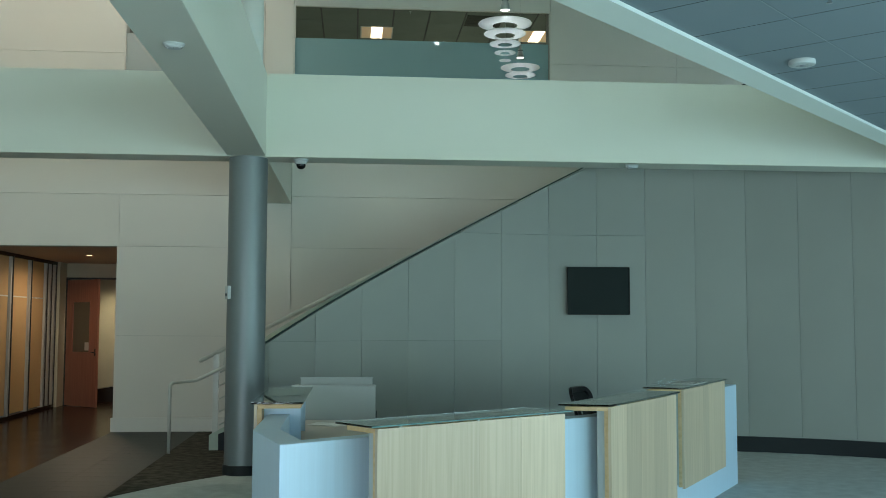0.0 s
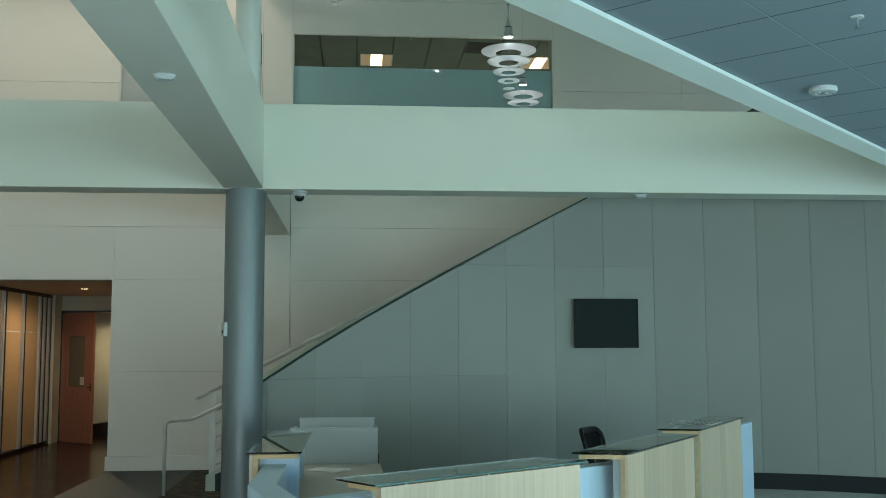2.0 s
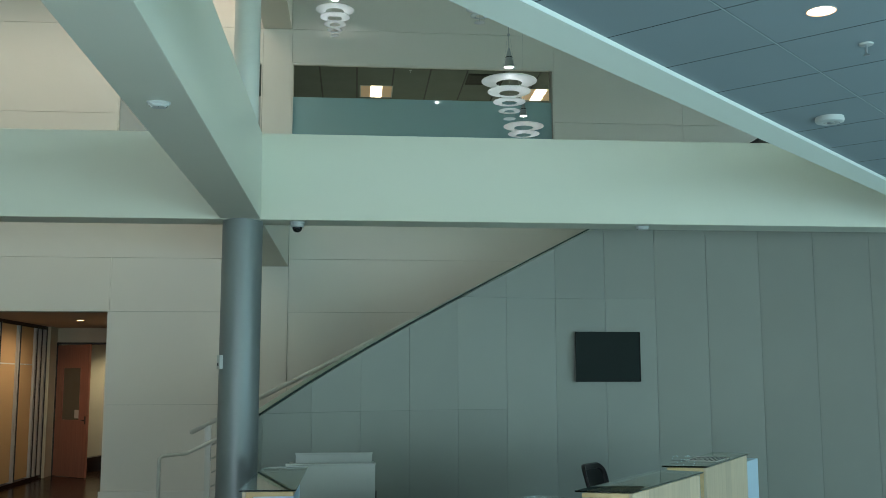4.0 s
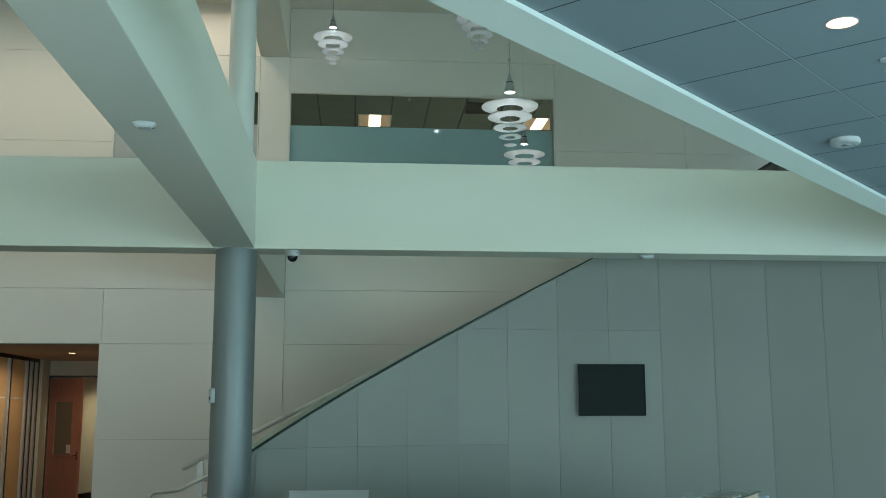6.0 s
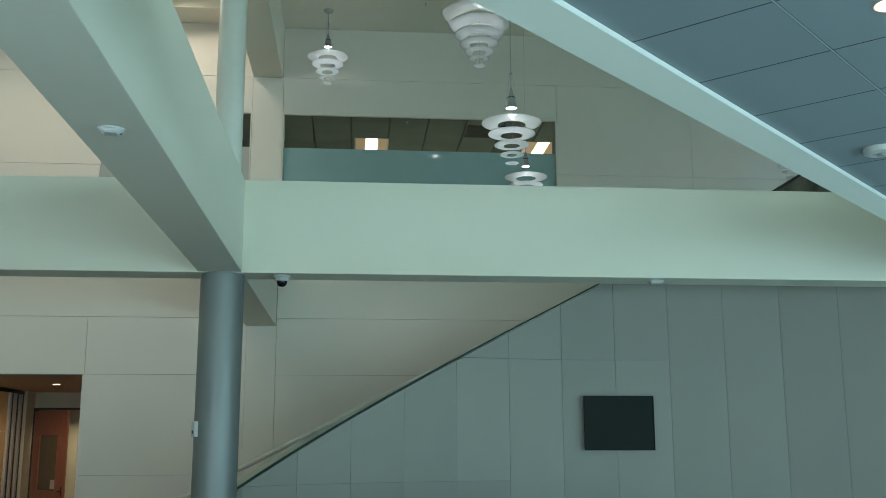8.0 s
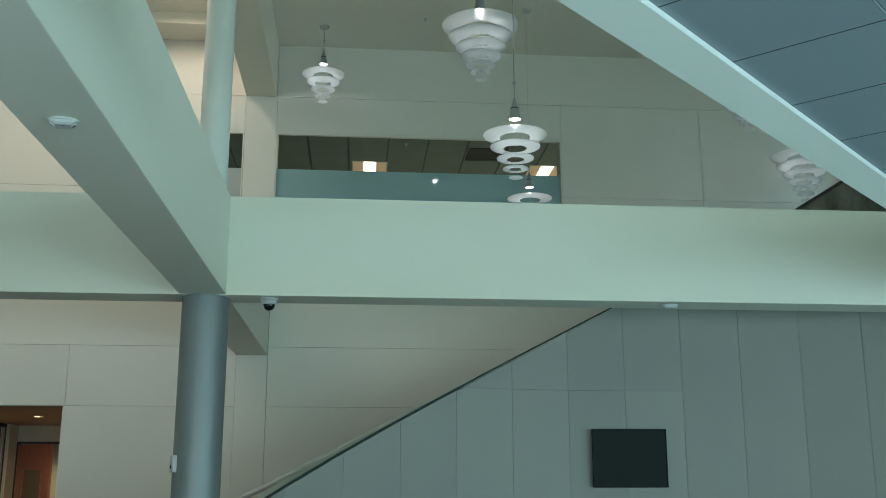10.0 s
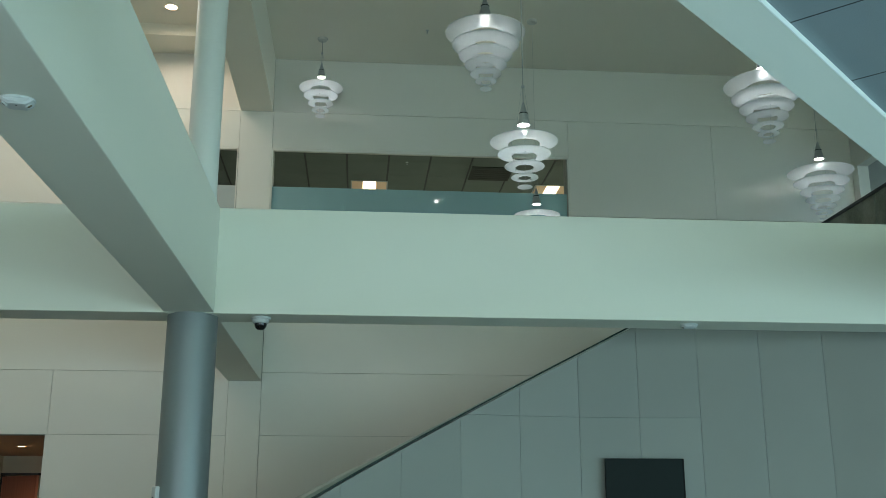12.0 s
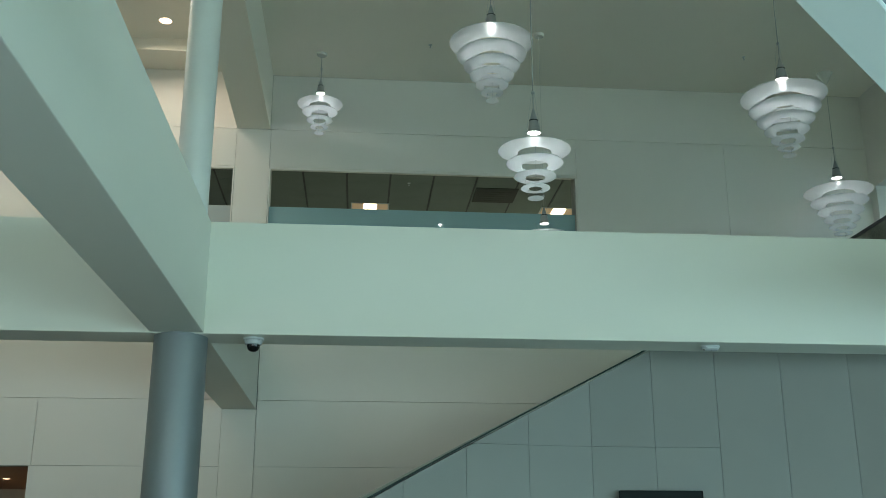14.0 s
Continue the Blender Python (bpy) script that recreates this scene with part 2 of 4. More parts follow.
def prism(bm, pts, z0, z1, bevel=0.0):
    """An upright prism over a plan given counter-clockwise. z0, z1: numbers or functions of (x, y)."""
    lo = [bm.verts.new((x, y, z0(x, y) if callable(z0) else z0)) for x, y in pts]
    hi = [bm.verts.new((x, y, z1(x, y) if callable(z1) else z1)) for x, y in pts]
    n = len(pts)
    fs = [bm.faces.new(lo[::-1]), bm.faces.new(hi)]
    fs += [bm.faces.new((lo[i], lo[(i + 1) % n], hi[(i + 1) % n], hi[i])) for i in range(n)]
    if bevel:
        bmesh.ops.bevel(bm, geom=list({e for f in fs for e in f.edges}), offset=bevel, segments=2, affect="EDGES", profile=0.5)
    return bm


def lathe(bm, profile, segs=32, at=(0, 0, 0)):
    """A body of revolution round z through at; profile: (radius, z), from below to above, closed by caps where radius is 0."""
    rings = []
    for r, z in profile:
        if r <= 1e-6:
            rings.append([bm.verts.new((at[0], at[1], at[2] + z))])
        else:
            rings.append([bm.verts.new((at[0] + r * math.cos(2 * math.pi * i / segs), at[1] + r * math.sin(2 * math.pi * i / segs), at[2] + z)) for i in range(segs)])
    for a, b in zip(rings, rings[1:]):
        for i in range(segs):
            j = (i + 1) % segs
            if len(a) == 1 and len(b) > 1:
                bm.faces.new((a[0], b[j], b[i]))
            elif len(b) == 1 and len(a) > 1:
                bm.faces.new((a[i], a[j], b[0]))
            elif len(a) > 1:
                bm.faces.new((a[i], a[j], b[j], b[i]))
    for f in bm.faces:
        f.smooth = True
    bm.normal_update()
    crease(bm)
    return bm


def tube(bm, pts, r, segs=10):
    """A round bar along a line of points, with closed ends."""
    pts = [Vector(p) for p in pts]
    rings = []
    for i, p in enumerate(pts):
        d = (pts[min(i + 1, len(pts) - 1)] - pts[max(i - 1, 0)]).normalized()
        q = d.to_track_quat("Z", "Y")
        rings.append([bm.verts.new(p + q @ Vector((r * math.cos(2 * math.pi * k / segs), r * math.sin(2 * math.pi * k / segs), 0))) for k in range(segs)])
    for a, b in zip(rings, rings[1:]):
        for k in range(segs):
            f = bm.faces.new((a[k], a[(k + 1) % segs], b[(k + 1) % segs], b[k]))
            f.smooth = True
    bm.faces.new(rings[0][::-1])
    bm.faces.new(rings[-1])
    return bm


def arc_slab(bm, a0, a1, r0, r1, low, high, n=6, centre=(3.161, 7.374), flat=False):
    """A slab bent on the feature wall's circle, between two angles (degrees); low and high are functions of the angle."""
    cols = []
    for i in range(n + 1):
        a = a0 + (a1 - a0) * i / n
        c, s = math.cos(radians(a)), math.sin(radians(a))
        if flat:
            k = i / n
            c = (1 - k) * math.cos(radians(a0)) + k * math.cos(radians(a1))
            s = (1 - k) * math.sin(radians(a0)) + k * math.sin(radians(a1))
        cols.append([bm.verts.new((centre[0] + r * c, centre[1] + r * s, z)) for r, z in ((r0, low(a)), (r1, low(a)), (r1, high(a)), (r0, high(a)))])
    for a, b in zip(cols, cols[1:]):
        for k in range(4):
            f = bm.faces.new((a[k], a[(k + 1) % 4], b[(k + 1) % 4], b[k]))
            f.smooth = not flat and k in (1, 3)
    bm.faces.new(cols[0][::-1])
    bm.faces.new(cols[-1])
    bmesh.ops.recalc_face_normals(bm, faces=bm.faces[:])
    crease(bm)
    return bm


def crease(bm, degrees=35):
    for e in bm.edges:
        if len(e.link_faces) == 2 and e.calc_face_angle(0) > radians(degrees):
            e.smooth = False


def mesh(name, bm, mat):
    me = bpy.data.meshes.new(name)
    bm.normal_update()
    bm.to_mesh(me)
    bm.free()
    me.materials.append(mat)
    return me


def thing(name, bm, mat, label, category, group="", kind=""):
    ob = new(name, mesh(name, bm, mat) if bm else None)
    return tagged(ob, label, category, group, kind)


def part(name, bm, mat, parent, label=""):
    ob = new(name, mesh(name, bm, mat))
    ob.parent = parent
    return tagged(ob, label)


def setting(name, bm, mat, label=""):
    return tagged(new(name, mesh(name, bm, mat)), label, kind="structure")


B = bmesh.new

# ---------------------------------------------------------------- plan
SOFFIT, BEAMTOP = 3.355, 4.25
WY = 15.60                      # face of the panelled back wall
CEIL, CEILW = 7.67, 7.86        # upper ceilings
X0, X1, Y0 = -7.5, 9.3, -4.0    # the hall's outer walls
CX, CY, CR = 3.161, 7.374, 5.825  # the curved feature wall
CEDGE = 4.49                    # the low ceiling ends along y = x + CEDGE

# floors
setting("floor_slab", block(B(), X0 - 0.3, X1 + 0.3, Y0 - 0.3, 22.5, -0.3, -0.012), M_WALLCORE, "concrete slab under the floor finishes")
setting("floor_carpet", block(B(), -2.05, X1, Y0, WY, -0.012, 0.0), M_CARPET, "dark brown loop-pile carpet beside the desk and stair")
setting("floor_hall", block(B(), X0, -3.27, Y0, 22.3, -0.012, 0.0), M_HALLFLOOR, "polished dark brown floor that mirrors the corridor")
# unseen floor area, added as a reflector for the soffits and beams
bm = block(B(), X0, X1, Y0, 4.6, -0.011, 0.006)
block(bm, X0, -2.66, 4.6, 8.8, -0.011, 0.006)
setting("floor_entrance", bm, M_BOUNCE, "unseen pale floor added to bounce daylight up to the soffits")
# outer walls
bm = B()
for x0, x1 in ((X0 - 0.3, -6.75), (0.35, 2.15), (9.1, X1 + 0.3)):
    block(bm, x0, x1, Y0 - 0.3, Y0, 0, CEILW)
block(bm, 2.15, 9.1, Y0 - 0.3, Y0, 3.25, CEILW)
block(bm, -6.75, 0.35, Y0 - 0.3, Y0, 3.25, CEILW)
setting("wall_south", bm, M_PAINT, "plain white wall above the glazed entrance front")
setting("wall_west", block(B(), X0 - 0.3, X0, Y0, 20.9, 0, CEILW), M_PAINT, "plain white side wall")
bm = B()
block(bm, X1, X1 + 0.3, Y0, 16.0, 0, 0.25)
block(bm, X1, X1 + 0.3, Y0, -3.0, 0.25, 3.25)
block(bm, X1, X1 + 0.3, 8.2, 16.0, 0.25, 3.25)
block(bm, X1, X1 + 0.3, Y0, 16.0, 3.25, 4.6)
block(bm, X1, X1 + 0.3, Y0, 16.0, 5.9, CEILW)
block(bm, X1, X1 + 0.3, Y0, -3.9, 4.6, 5.9)
block(bm, X1, X1 + 0.3, 2.7, 16.0, 4.6, 5.9)
setting("wall_east", bm, M_PAINT, "plain white side wall with two window bands")
# upper ceilings
setting("ceiling_upper", block(B(), -1.155, X1, Y0, WY, CEIL, CEIL + 0.25), M_CEIL, "plain painted ceiling high over the stair hall")
bm = B()
block(bm, X0, -1.155, Y0, WY, CEILW, CEILW + 0.25)
block(bm, X0, -1.18, WY - 0.52, WY + 0.03, CEIL + 0.032, CEILW)
setting("ceiling_west", bm, M_CEIL, "plain painted ceiling with a dropped edge band")

# panelled back wall: core with openings, then the panels as pieces
HX = -3.265                      # right side of the corridor opening
bm = B()
core0, core1 = WY + 0.03, WY + 0.22
block(bm, X0, HX, core0, core1, 2.69, 4.3)
block(bm, HX, X1, core0, core1, 0, 4.3)
block(bm, X0, -5.47, core0, core1, 0, 2.69)
block(bm, X0, -3.235, core0, core1, 4.3, CEILW)
block(bm, -1.18, -0.745, core0, core1, 4.3, CEILW)
block(bm, 3.15, X1, core0, core1, 4.3, CEILW)
block(bm, -3.235, -1.18, core0, core1, 6.60, CEILW)
block(bm, -0.745, 3.15, core0, core1, 6.60, CEILW)
wall_n = setting("wall_north", bm, M_WALLCORE, "two-storey back wall clad in pale beige panels with fine dark joints")
GAP = 0.0024
def panel(x0, x1, z0, z1, proud=0.0):
    return part("panel", block(B(), x0 + GAP, x1 - GAP, WY - proud, core0, z0 + GAP, z1 - GAP), M_WALL, wall_n)
ROWS_Z = [0.2, 1.385, 2.695, 3.462, 4.3]
panel(-6.2, -3.245, 2.695, 3.462)
for z0, z1 in zip(ROWS_Z, ROWS_Z[1:]):
    x0 = HX if z1 < 2.7 else -3.245
    if z1 > 3.5:
        panel(-6.2, -1.145, z0, z1)
        panel(-6.2, -3.235, z1, 5.575)
    else:
        panel(x0, -1.145, z0, z1)
    panel(-0.745, 4.0, z0, z1)
    panel(4.0, X1, z0, z1)
panel(-1.145, -0.745, 0.2, 3.355, 0.012)
panel(X0, -5.47, 0.0, 2.695)
panel(-1.175, -0.745, 4.3, 6.91, 0.004)
panel(-6.2, -3.235, 5.575, 6.91)
panel(X0, -6.2, 2.695, 6.91)
for x0, x1 in ((-3.235, -1.175), (-0.745, 3.18)):
    panel(x0, x1, 6.40, 6.91)
for x0, x1 in ((3.18, 5.165), (5.165, 7.12)):
    panel(x0, x1, 4.3, 5.572)
    panel(x0, x1, 5.572, 6.91)
panel(-0.755, 7.12, 6.91, CEIL)
panel(X0, -1.155, 6.91, CEIL + 0.03)
part("reveal", block(B(), HX - 0.004, HX + 0.02, WY + 0.004, core1 + 0.02, 0.0, 2.69), M_WALL, wall_n)
setting("baseboard", block(B(), HX - 0.03, -1.5, WY - 0.018, WY + 0.03, 0.0, 0.2, 0.004), M_WHITEBASE, "tall white painted baseboard")
# upper interior windows: frame, clear strip and filmed pane
def inner_window(name, x0, x1, film):
    w = tagged(new(name), "interior office window with a frosted film over its lower part", kind="structure")
    for a, b in ((x0, x0 + 0.016), (x1 - 0.016, x1)):
        part("window_frame", block(B(), a, b, WY + 0.0, core1, 4.3, 6.40), M_WALL, w)
    part("window_frame", block(B(), x0 + 0.016, x1 - 0.016, WY + 0.0, WY + 0.05, 6.37, 6.40), M_WALL, w)
    part("pane", block(B(), x0 + 0.016, x1 - 0.016, WY + 0.05, WY + 0.062, 4.3, 5.89), film, w, "frosted lower pane")
inner_window("window_1", -0.745, 3.18, M_FROST)
inner_window("window_2", -3.235, -1.18, M_FROSTPALE)
# office behind the windows
bm = B()
block(bm, -3.6, 4.2, core1, 21.2, 3.9, 4.05)
block(bm, -3.75, -3.6, core1, 21.2, 4.05, 7.0)
block(bm, 4.2, 4.35, core1, 21.2, 4.05, 7.0)
block(bm, -3.75, 4.35, 21.2, 21.35, 4.05, 7.0)
setting("office_walls", bm, M_OFFWALL, "plain office walls behind the upper window")
bm = B()
OZ = 6.80
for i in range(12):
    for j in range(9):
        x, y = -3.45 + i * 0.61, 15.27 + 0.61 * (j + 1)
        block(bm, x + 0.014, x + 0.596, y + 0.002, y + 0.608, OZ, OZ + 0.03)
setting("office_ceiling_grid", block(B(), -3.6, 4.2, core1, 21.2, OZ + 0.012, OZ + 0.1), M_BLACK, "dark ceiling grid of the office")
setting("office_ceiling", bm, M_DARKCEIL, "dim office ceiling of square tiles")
def troffer(x, y):
    t = thing("ceiling_troffer", None, None, "square recessed office light glowing warm in a dark ceiling", "ceiling light", "office ceiling lights")
    part("frame", block(B(), -0.29, 0.29, -0.42, 0.3, -0.006, 0.0), M_ALU, t)
    for x0, x1 in ((-0.27, -0.10), (0.10, 0.27)):
        part("reflector", block(B(), x0, x1, -0.40, 0.27, -0.010, -0.0065), E_TROFFSIDE, t, "dim warm reflector")
    part("diffuser", block(B(), -0.10, 0.10, -0.40, 0.27, -0.014, -0.0065), E_TROFF, t, "warm glowing diffuser")
    t.location = (x, y, OZ - 0.001)
troffer(0.55, 18.42)
troffer(3.45, 18.40)
v = thing("air_vent", None, None, "dark square air vent in the office ceiling", "vent")
part("frame", block(B(), -0.31, 0.31, -0.3, 0.3, -0.012, 0.0), M_VENT, v)
for k in range(6):
    part("slat", block(B(), -0.27, 0.27, -0.25 + k * 0.09, -0.2 + k * 0.09, -0.016, -0.012), M_VENT, v)
v.location = (2.38, 17.5, OZ - 0.001)
for x in (0.55, 3.45):
    spot("troffer_light", (x, 18.41, OZ - 0.05), 190, (0.80, 0.93, 0.80), 160, 0.1)

# edge beams and columns
setting("beam_cross", block(B(), X0, X1, 11.275, 11.655, SOFFIT - 0.005, BEAMTOP, 0.005), M_PAINT, "deep white painted edge beam that crosses the hall")
setting("beam_long", block(B(), -1.155, -0.75, 3.3, 11.275, SOFFIT + 0.002, BEAMTOP - 0.003, 0.006), M_PAINT, "deep white painted beam running towards the entrance")
setting("beam_rear", block(B(), -1.155, -0.75, 11.655, WY, SOFFIT + 0.002, BEAMTOP - 0.003, 0.006), M_PAINT, "white painted beam between column and back wall")
setting("beam_upper", block(B(), -1.175, -0.755, Y0, WY, 6.91, CEILW, 0.006), M_CEIL, "painted beam under the high ceiling")
KX, KY = -0.945, 11.44
col = tagged(new("column"), "grey painted round steel column with a black base and white upper shaft", kind="structure")
part("shaft", lathe(B(), [(0, 0.0), (0.205, 0.0), (0.205, SOFFIT), (0, SOFFIT)], 48, (KX, KY, 0)), M_COL, col, "grey painted shaft")
part("base_band", lathe(B(), [(0, 0.0), (0.219, 0.0), (0.219, 0.1), (0.206, 0.104), (0, 0.104)], 48, (KX, KY, 0)), M_BASE, col, "black rubber base band")
part("upper_shaft", lathe(B(), [(0, BEAMTOP), (0.135, BEAMTOP), (0.135, 6.91), (0, 6.91)], 48, (KX, KY, 0)), M_COLUP, col, "white upper shaft")
for o in col.children:
    for p in o.data.polygons:
        p.use_smooth = abs(p.normal.z) < 0.9

# low ceiling: tiles turned by 45 degrees, inside a plain border
Q = 2 ** 0.5
ZT, ZB = 3.365, 3.303
def uv(u, v):
    return ((u - v) / Q, (u + v) / Q)
bm = B()
TS = 0.612
VIN, U0 = 4.225 / Q, 7.916 / Q
for i in range(-16, 16):
    for j in range(14):
        u0, v1 = U0 + i * TS, VIN - j * TS
        cx, cy = uv(u0 + TS / 2, v1 - TS / 2)
        if X0 - 0.2 < cx < X1 + 0.2 and Y0 - 0.2 < cy < 12.4:
            g = 0.004
            gl = 0.0065 if j else -0.001
            prism(bm, [uv(a, b) for a, b in ((u0 + g, v1 - TS + 0.0065), (u0 + TS - g, v1 - TS + 0.0065), (u0 + TS - g, v1 - gl), (u0 + g, v1 - gl))], ZT, ZT + 0.02)
setting("ceiling_low", bm, M_TILE, "blue-grey acoustic ceiling tiles laid diagonally")
def diag_poly(off):
    """The plan left below the line y = x + off, up to the cross beam."""
    return [(X0, Y0), (X1, Y0), (X1, 11.27), (11.27 - off, 11.27), (X0, X0 + off)] if X0 + off > Y0 else [(Y0 - off, Y0), (X1, Y0), (X1, 11.27), (11.27 - off, 11.27)]
# solid dark sheet in place of the shaded void over the tiles
setting("ceiling_grid", prism(B(), diag_poly(4.26), ZT + 0.021, ZT + 0.16), M_GRID, "dark sheet standing in for the shade above the tile joints")
bm = B()
for i in range(-16, 17):
    u = U0 + i * TS
    prism(bm, [uv(a, b) for a, b in ((u - 0.0038, VIN - 14 * TS), (u + 0.0038, VIN - 14 * TS), (u + 0.0038, VIN + 0.014), (u - 0.0038, VIN + 0.014))], ZT - 0.0004, ZT + 0.019)
for j in range(1, 12):
    v = VIN - j * TS
    prism(bm, [uv(a, b) for a, b in ((-6, v - 0.0063), (14, v - 0.0063), (14, v + 0.0063), (-6, v + 0.0063))], ZT - 0.0006, ZT + 0.017)
setting("ceiling_tees", bm, M_GRID, "dark recessed tees in the tile joints")
bm = B()
for j in range(1, 12):
    v = VIN - j * TS
    prism(bm, [uv(a, b) for a, b in ((-6, v - 0.0042), (14, v - 0.0042), (14, v + 0.0042), (-6, v + 0.0042))], ZT - 0.0014, ZT - 0.0007)
setting("ceiling_runners", bm, M_RUNNER, "pale metal main runners between the tile rows")
bm = B()
ZI = 3.340                       # the soffit's inner edge
def edge_x(o, y):
    """The outer edge runs a hair off the diagonal."""
    return 9.0 - o + (y - 9.0) * 0.992 if o < CEDGE else (y - 4.450) / 0.995
sec = [(CEDGE, ZB), (CEDGE, BEAMTOP - 0.02), (4.27, BEAMTOP - 0.02), (4.238, ZT + 0.02), (4.238, ZI + 0.002), (4.232, ZI)]
vs = [[bm.verts.new((edge_x(o, Y0 + (11.27 - Y0) * j / 60), Y0 + (11.27 - Y0) * j / 60, z)) for o, z in sec] for j in range(61)]
bm.faces.new(vs[0])
bm.faces.new(vs[-1][::-1])
for a, b in zip(vs, vs[1:]):
    for k in range(6):
        bm.faces.new((a[k], b[k], b[(k + 1) % 6], a[(k + 1) % 6])).smooth = k == 5
bmesh.ops.recalc_face_normals(bm, faces=bm.faces[:])
crease(bm)
trim = B()
vs = [[trim.verts.new((edge_x(o, y), y, z)) for o, z in ((4.2375, ZT), (4.2375, ZI), (4.228, ZI), (4.228, ZT))] for y in (Y0, 11.268)]
trim.faces.new(vs[0])
trim.faces.new(vs[1][::-1])
for k in range(4):
    trim.faces.new((vs[0][k], vs[1][k], vs[1][(k + 1) % 4], vs[0][(k + 1) % 4]))
bmesh.ops.recalc_face_normals(trim, faces=trim.faces[:])
setting("ceiling_trim", trim, M_TRIM, "glossy white trim between border and tiles")
setting("ceiling_border", bm, M_BORDER, "smooth painted border and fascia along the ceiling edge")
setting("floor_upper", prism(B(), diag_poly(4.24), ZT + 0.17, BEAMTOP - 0.03), M_PAINT, "upper floor slab over the low ceiling")

# curved feature wall
def gtop(a):
    return min(4.2, 1.368 + 0.0530 * (132.2 - a))
SEAMS = [88.71 + 6.156 * k for k in range(-12, 9)]
gw = tagged(new("wall_curved"), "curved feature wall of tall matt grey panels, its top rising with the stair", kind="structure")
part("core", arc_slab(B(), 12.0, 135.2, CR + 0.022, CR + 0.11, lambda a: 0.0, lambda a: gtop(a) - 0.015, 60), M_JOINT, gw, "dark core behind the joints")
for a0, a1 in zip(SEAMS, SEAMS[1:]):
    a1 = min(a1, 135.1)
    if a1 <= a0:
        continue
    mid = (a0 + a1) / 2
    cuts = [0.192]
    if mid > 100.9:
        cuts.append(1.378)
    if 85 < mid < 107.5:
        cuts.append(2.716)
    cuts.append(None)
    for lo, hi in zip(cuts, cuts[1:]):
        e, gapz = 0.016, 0.0018
        # a piece ends where the sloping cap comes down to its foot
        end = min(a1 - e, 132.2 - (lo + 0.016 - 1.368) / 0.0530)
        if end <= a0 + e:
            continue
        top = (lambda a, hi=hi: min(hi - gapz, gtop(a) - 0.012)) if hi else (lambda a: gtop(a) - 0.012)
        part("panel", arc_slab(B(), a0 + e, end, CR, CR + 0.022, lambda a, lo=lo: lo + gapz, top, 6, flat=True), M_PANEL, gw)
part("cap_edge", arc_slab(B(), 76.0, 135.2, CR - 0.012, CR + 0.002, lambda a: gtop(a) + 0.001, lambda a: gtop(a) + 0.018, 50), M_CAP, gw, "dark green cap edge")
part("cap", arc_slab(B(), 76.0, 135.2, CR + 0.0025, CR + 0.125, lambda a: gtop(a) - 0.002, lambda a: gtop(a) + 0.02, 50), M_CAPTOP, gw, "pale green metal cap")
part("lining", arc_slab(B(), 60.0, 135.0, CR + 0.1105, CR + 0.12, lambda a: 0.0, lambda a: gtop(a) - 0.02, 50), M_PAINT, gw, "painted rear lining")
part("base_band", arc_slab(B(), 12.0, 135.0, CR - 0.006, CR + 0.02, lambda a: 0.0, lambda a: 0.19, 60), M_BASE, gw, "black rubber base band")
# grey carpet inside the curve
pts = [(CX + (CR - 0.02) * math.cos(radians(a)), CY + (CR - 0.02) * math.sin(radians(a))) for a in range(0, 360, 4)]
setting("floor_round_carpet", prism(B(), [(x, max(y, Y0 + 0.02)) for x, y in pts], -0.01, 0.004), M_CARPET2, "pale grey loop-pile carpet inside the curved wall")

# wall-mounted screen
tv = thing("wall_screen", None, None, "blank dark wall-mounted screen on the curved grey wall", "television")
part("housing", block(B(), -0.398, 0.398, -0.035, -0.008, -0.302, 0.302, 0.003), M_HOUSING, tv, "black housing")
part("wall_mount", block(B(), -0.2, 0.2, -0.0075, 0.095, -0.15, 0.15), M_HOUSING, tv)
part("screen", block(B(), -0.397, 0.380, -0.037, -0.0355, -0.298, 0.298), M_SCREEN, tv, "dark glossy screen")
tv.matrix_world = pose(3.29, 13.115, 2.003, 0, 0, -1.4)

# stair behind the curved wall
RS, TR = 0.1525, 0.30
st = thing("staircase", None, None, "straight pale stair with white stringer rising behind the curved wall", "stairs")
for k in range(26):
    part("step", block(B(), -1.38 + k * TR, -1.38 + (k + 1) * TR + 0.03, 13.50, WY - 0.002, max(0, k * RS - 0.1), (k + 1) * RS), M_STEP, st)
def strline(x):
    return 0.509 * (x + 1.55)
bm = B()
pts = [(-1.585, 0.0), (-1.475, 0.0), (6.0, strline(6.0) - 0.10), (6.0, strline(6.0) + 0.26), (-1.47, 0.25), (-1.585, 0.185)]
vs = [[bm.verts.new((x, y, z)) for x, z in pts] for y in (13.41, 13.495)]
bm.faces.new(vs[0])
bm.faces.new(vs[1][::-1])
for i in range(6):
    bm.faces.new((vs[0][i], vs[1][i], vs[1][(i + 1) % 6], vs[0][(i + 1) % 6]))
bmesh.ops.recalc_face_normals(bm, faces=bm.faces[:])
part("stringer", bm, M_STRINGER, st, "pale green painted stringer")
bm = B()
vs = [[bm.verts.new((x, y, z)) for x, z in ((-1.47, 0.0), (1.0, 0.0), (1.0, strline(1.0) - 0.1), (-1.47, 0.2))] for y in (13.395, 13.408)]
bm.faces.new(vs[0])
bm.faces.new(vs[1][::-1])
for i in range(4):
    bm.faces.new((vs[0][i], vs[1][i], vs[1][(i + 1) % 4], vs[0][(i + 1) % 4]))
bmesh.ops.recalc_face_normals(bm, faces=bm.faces[:])
part("skirting", bm, M_BASE, st, "black rubber skirting")

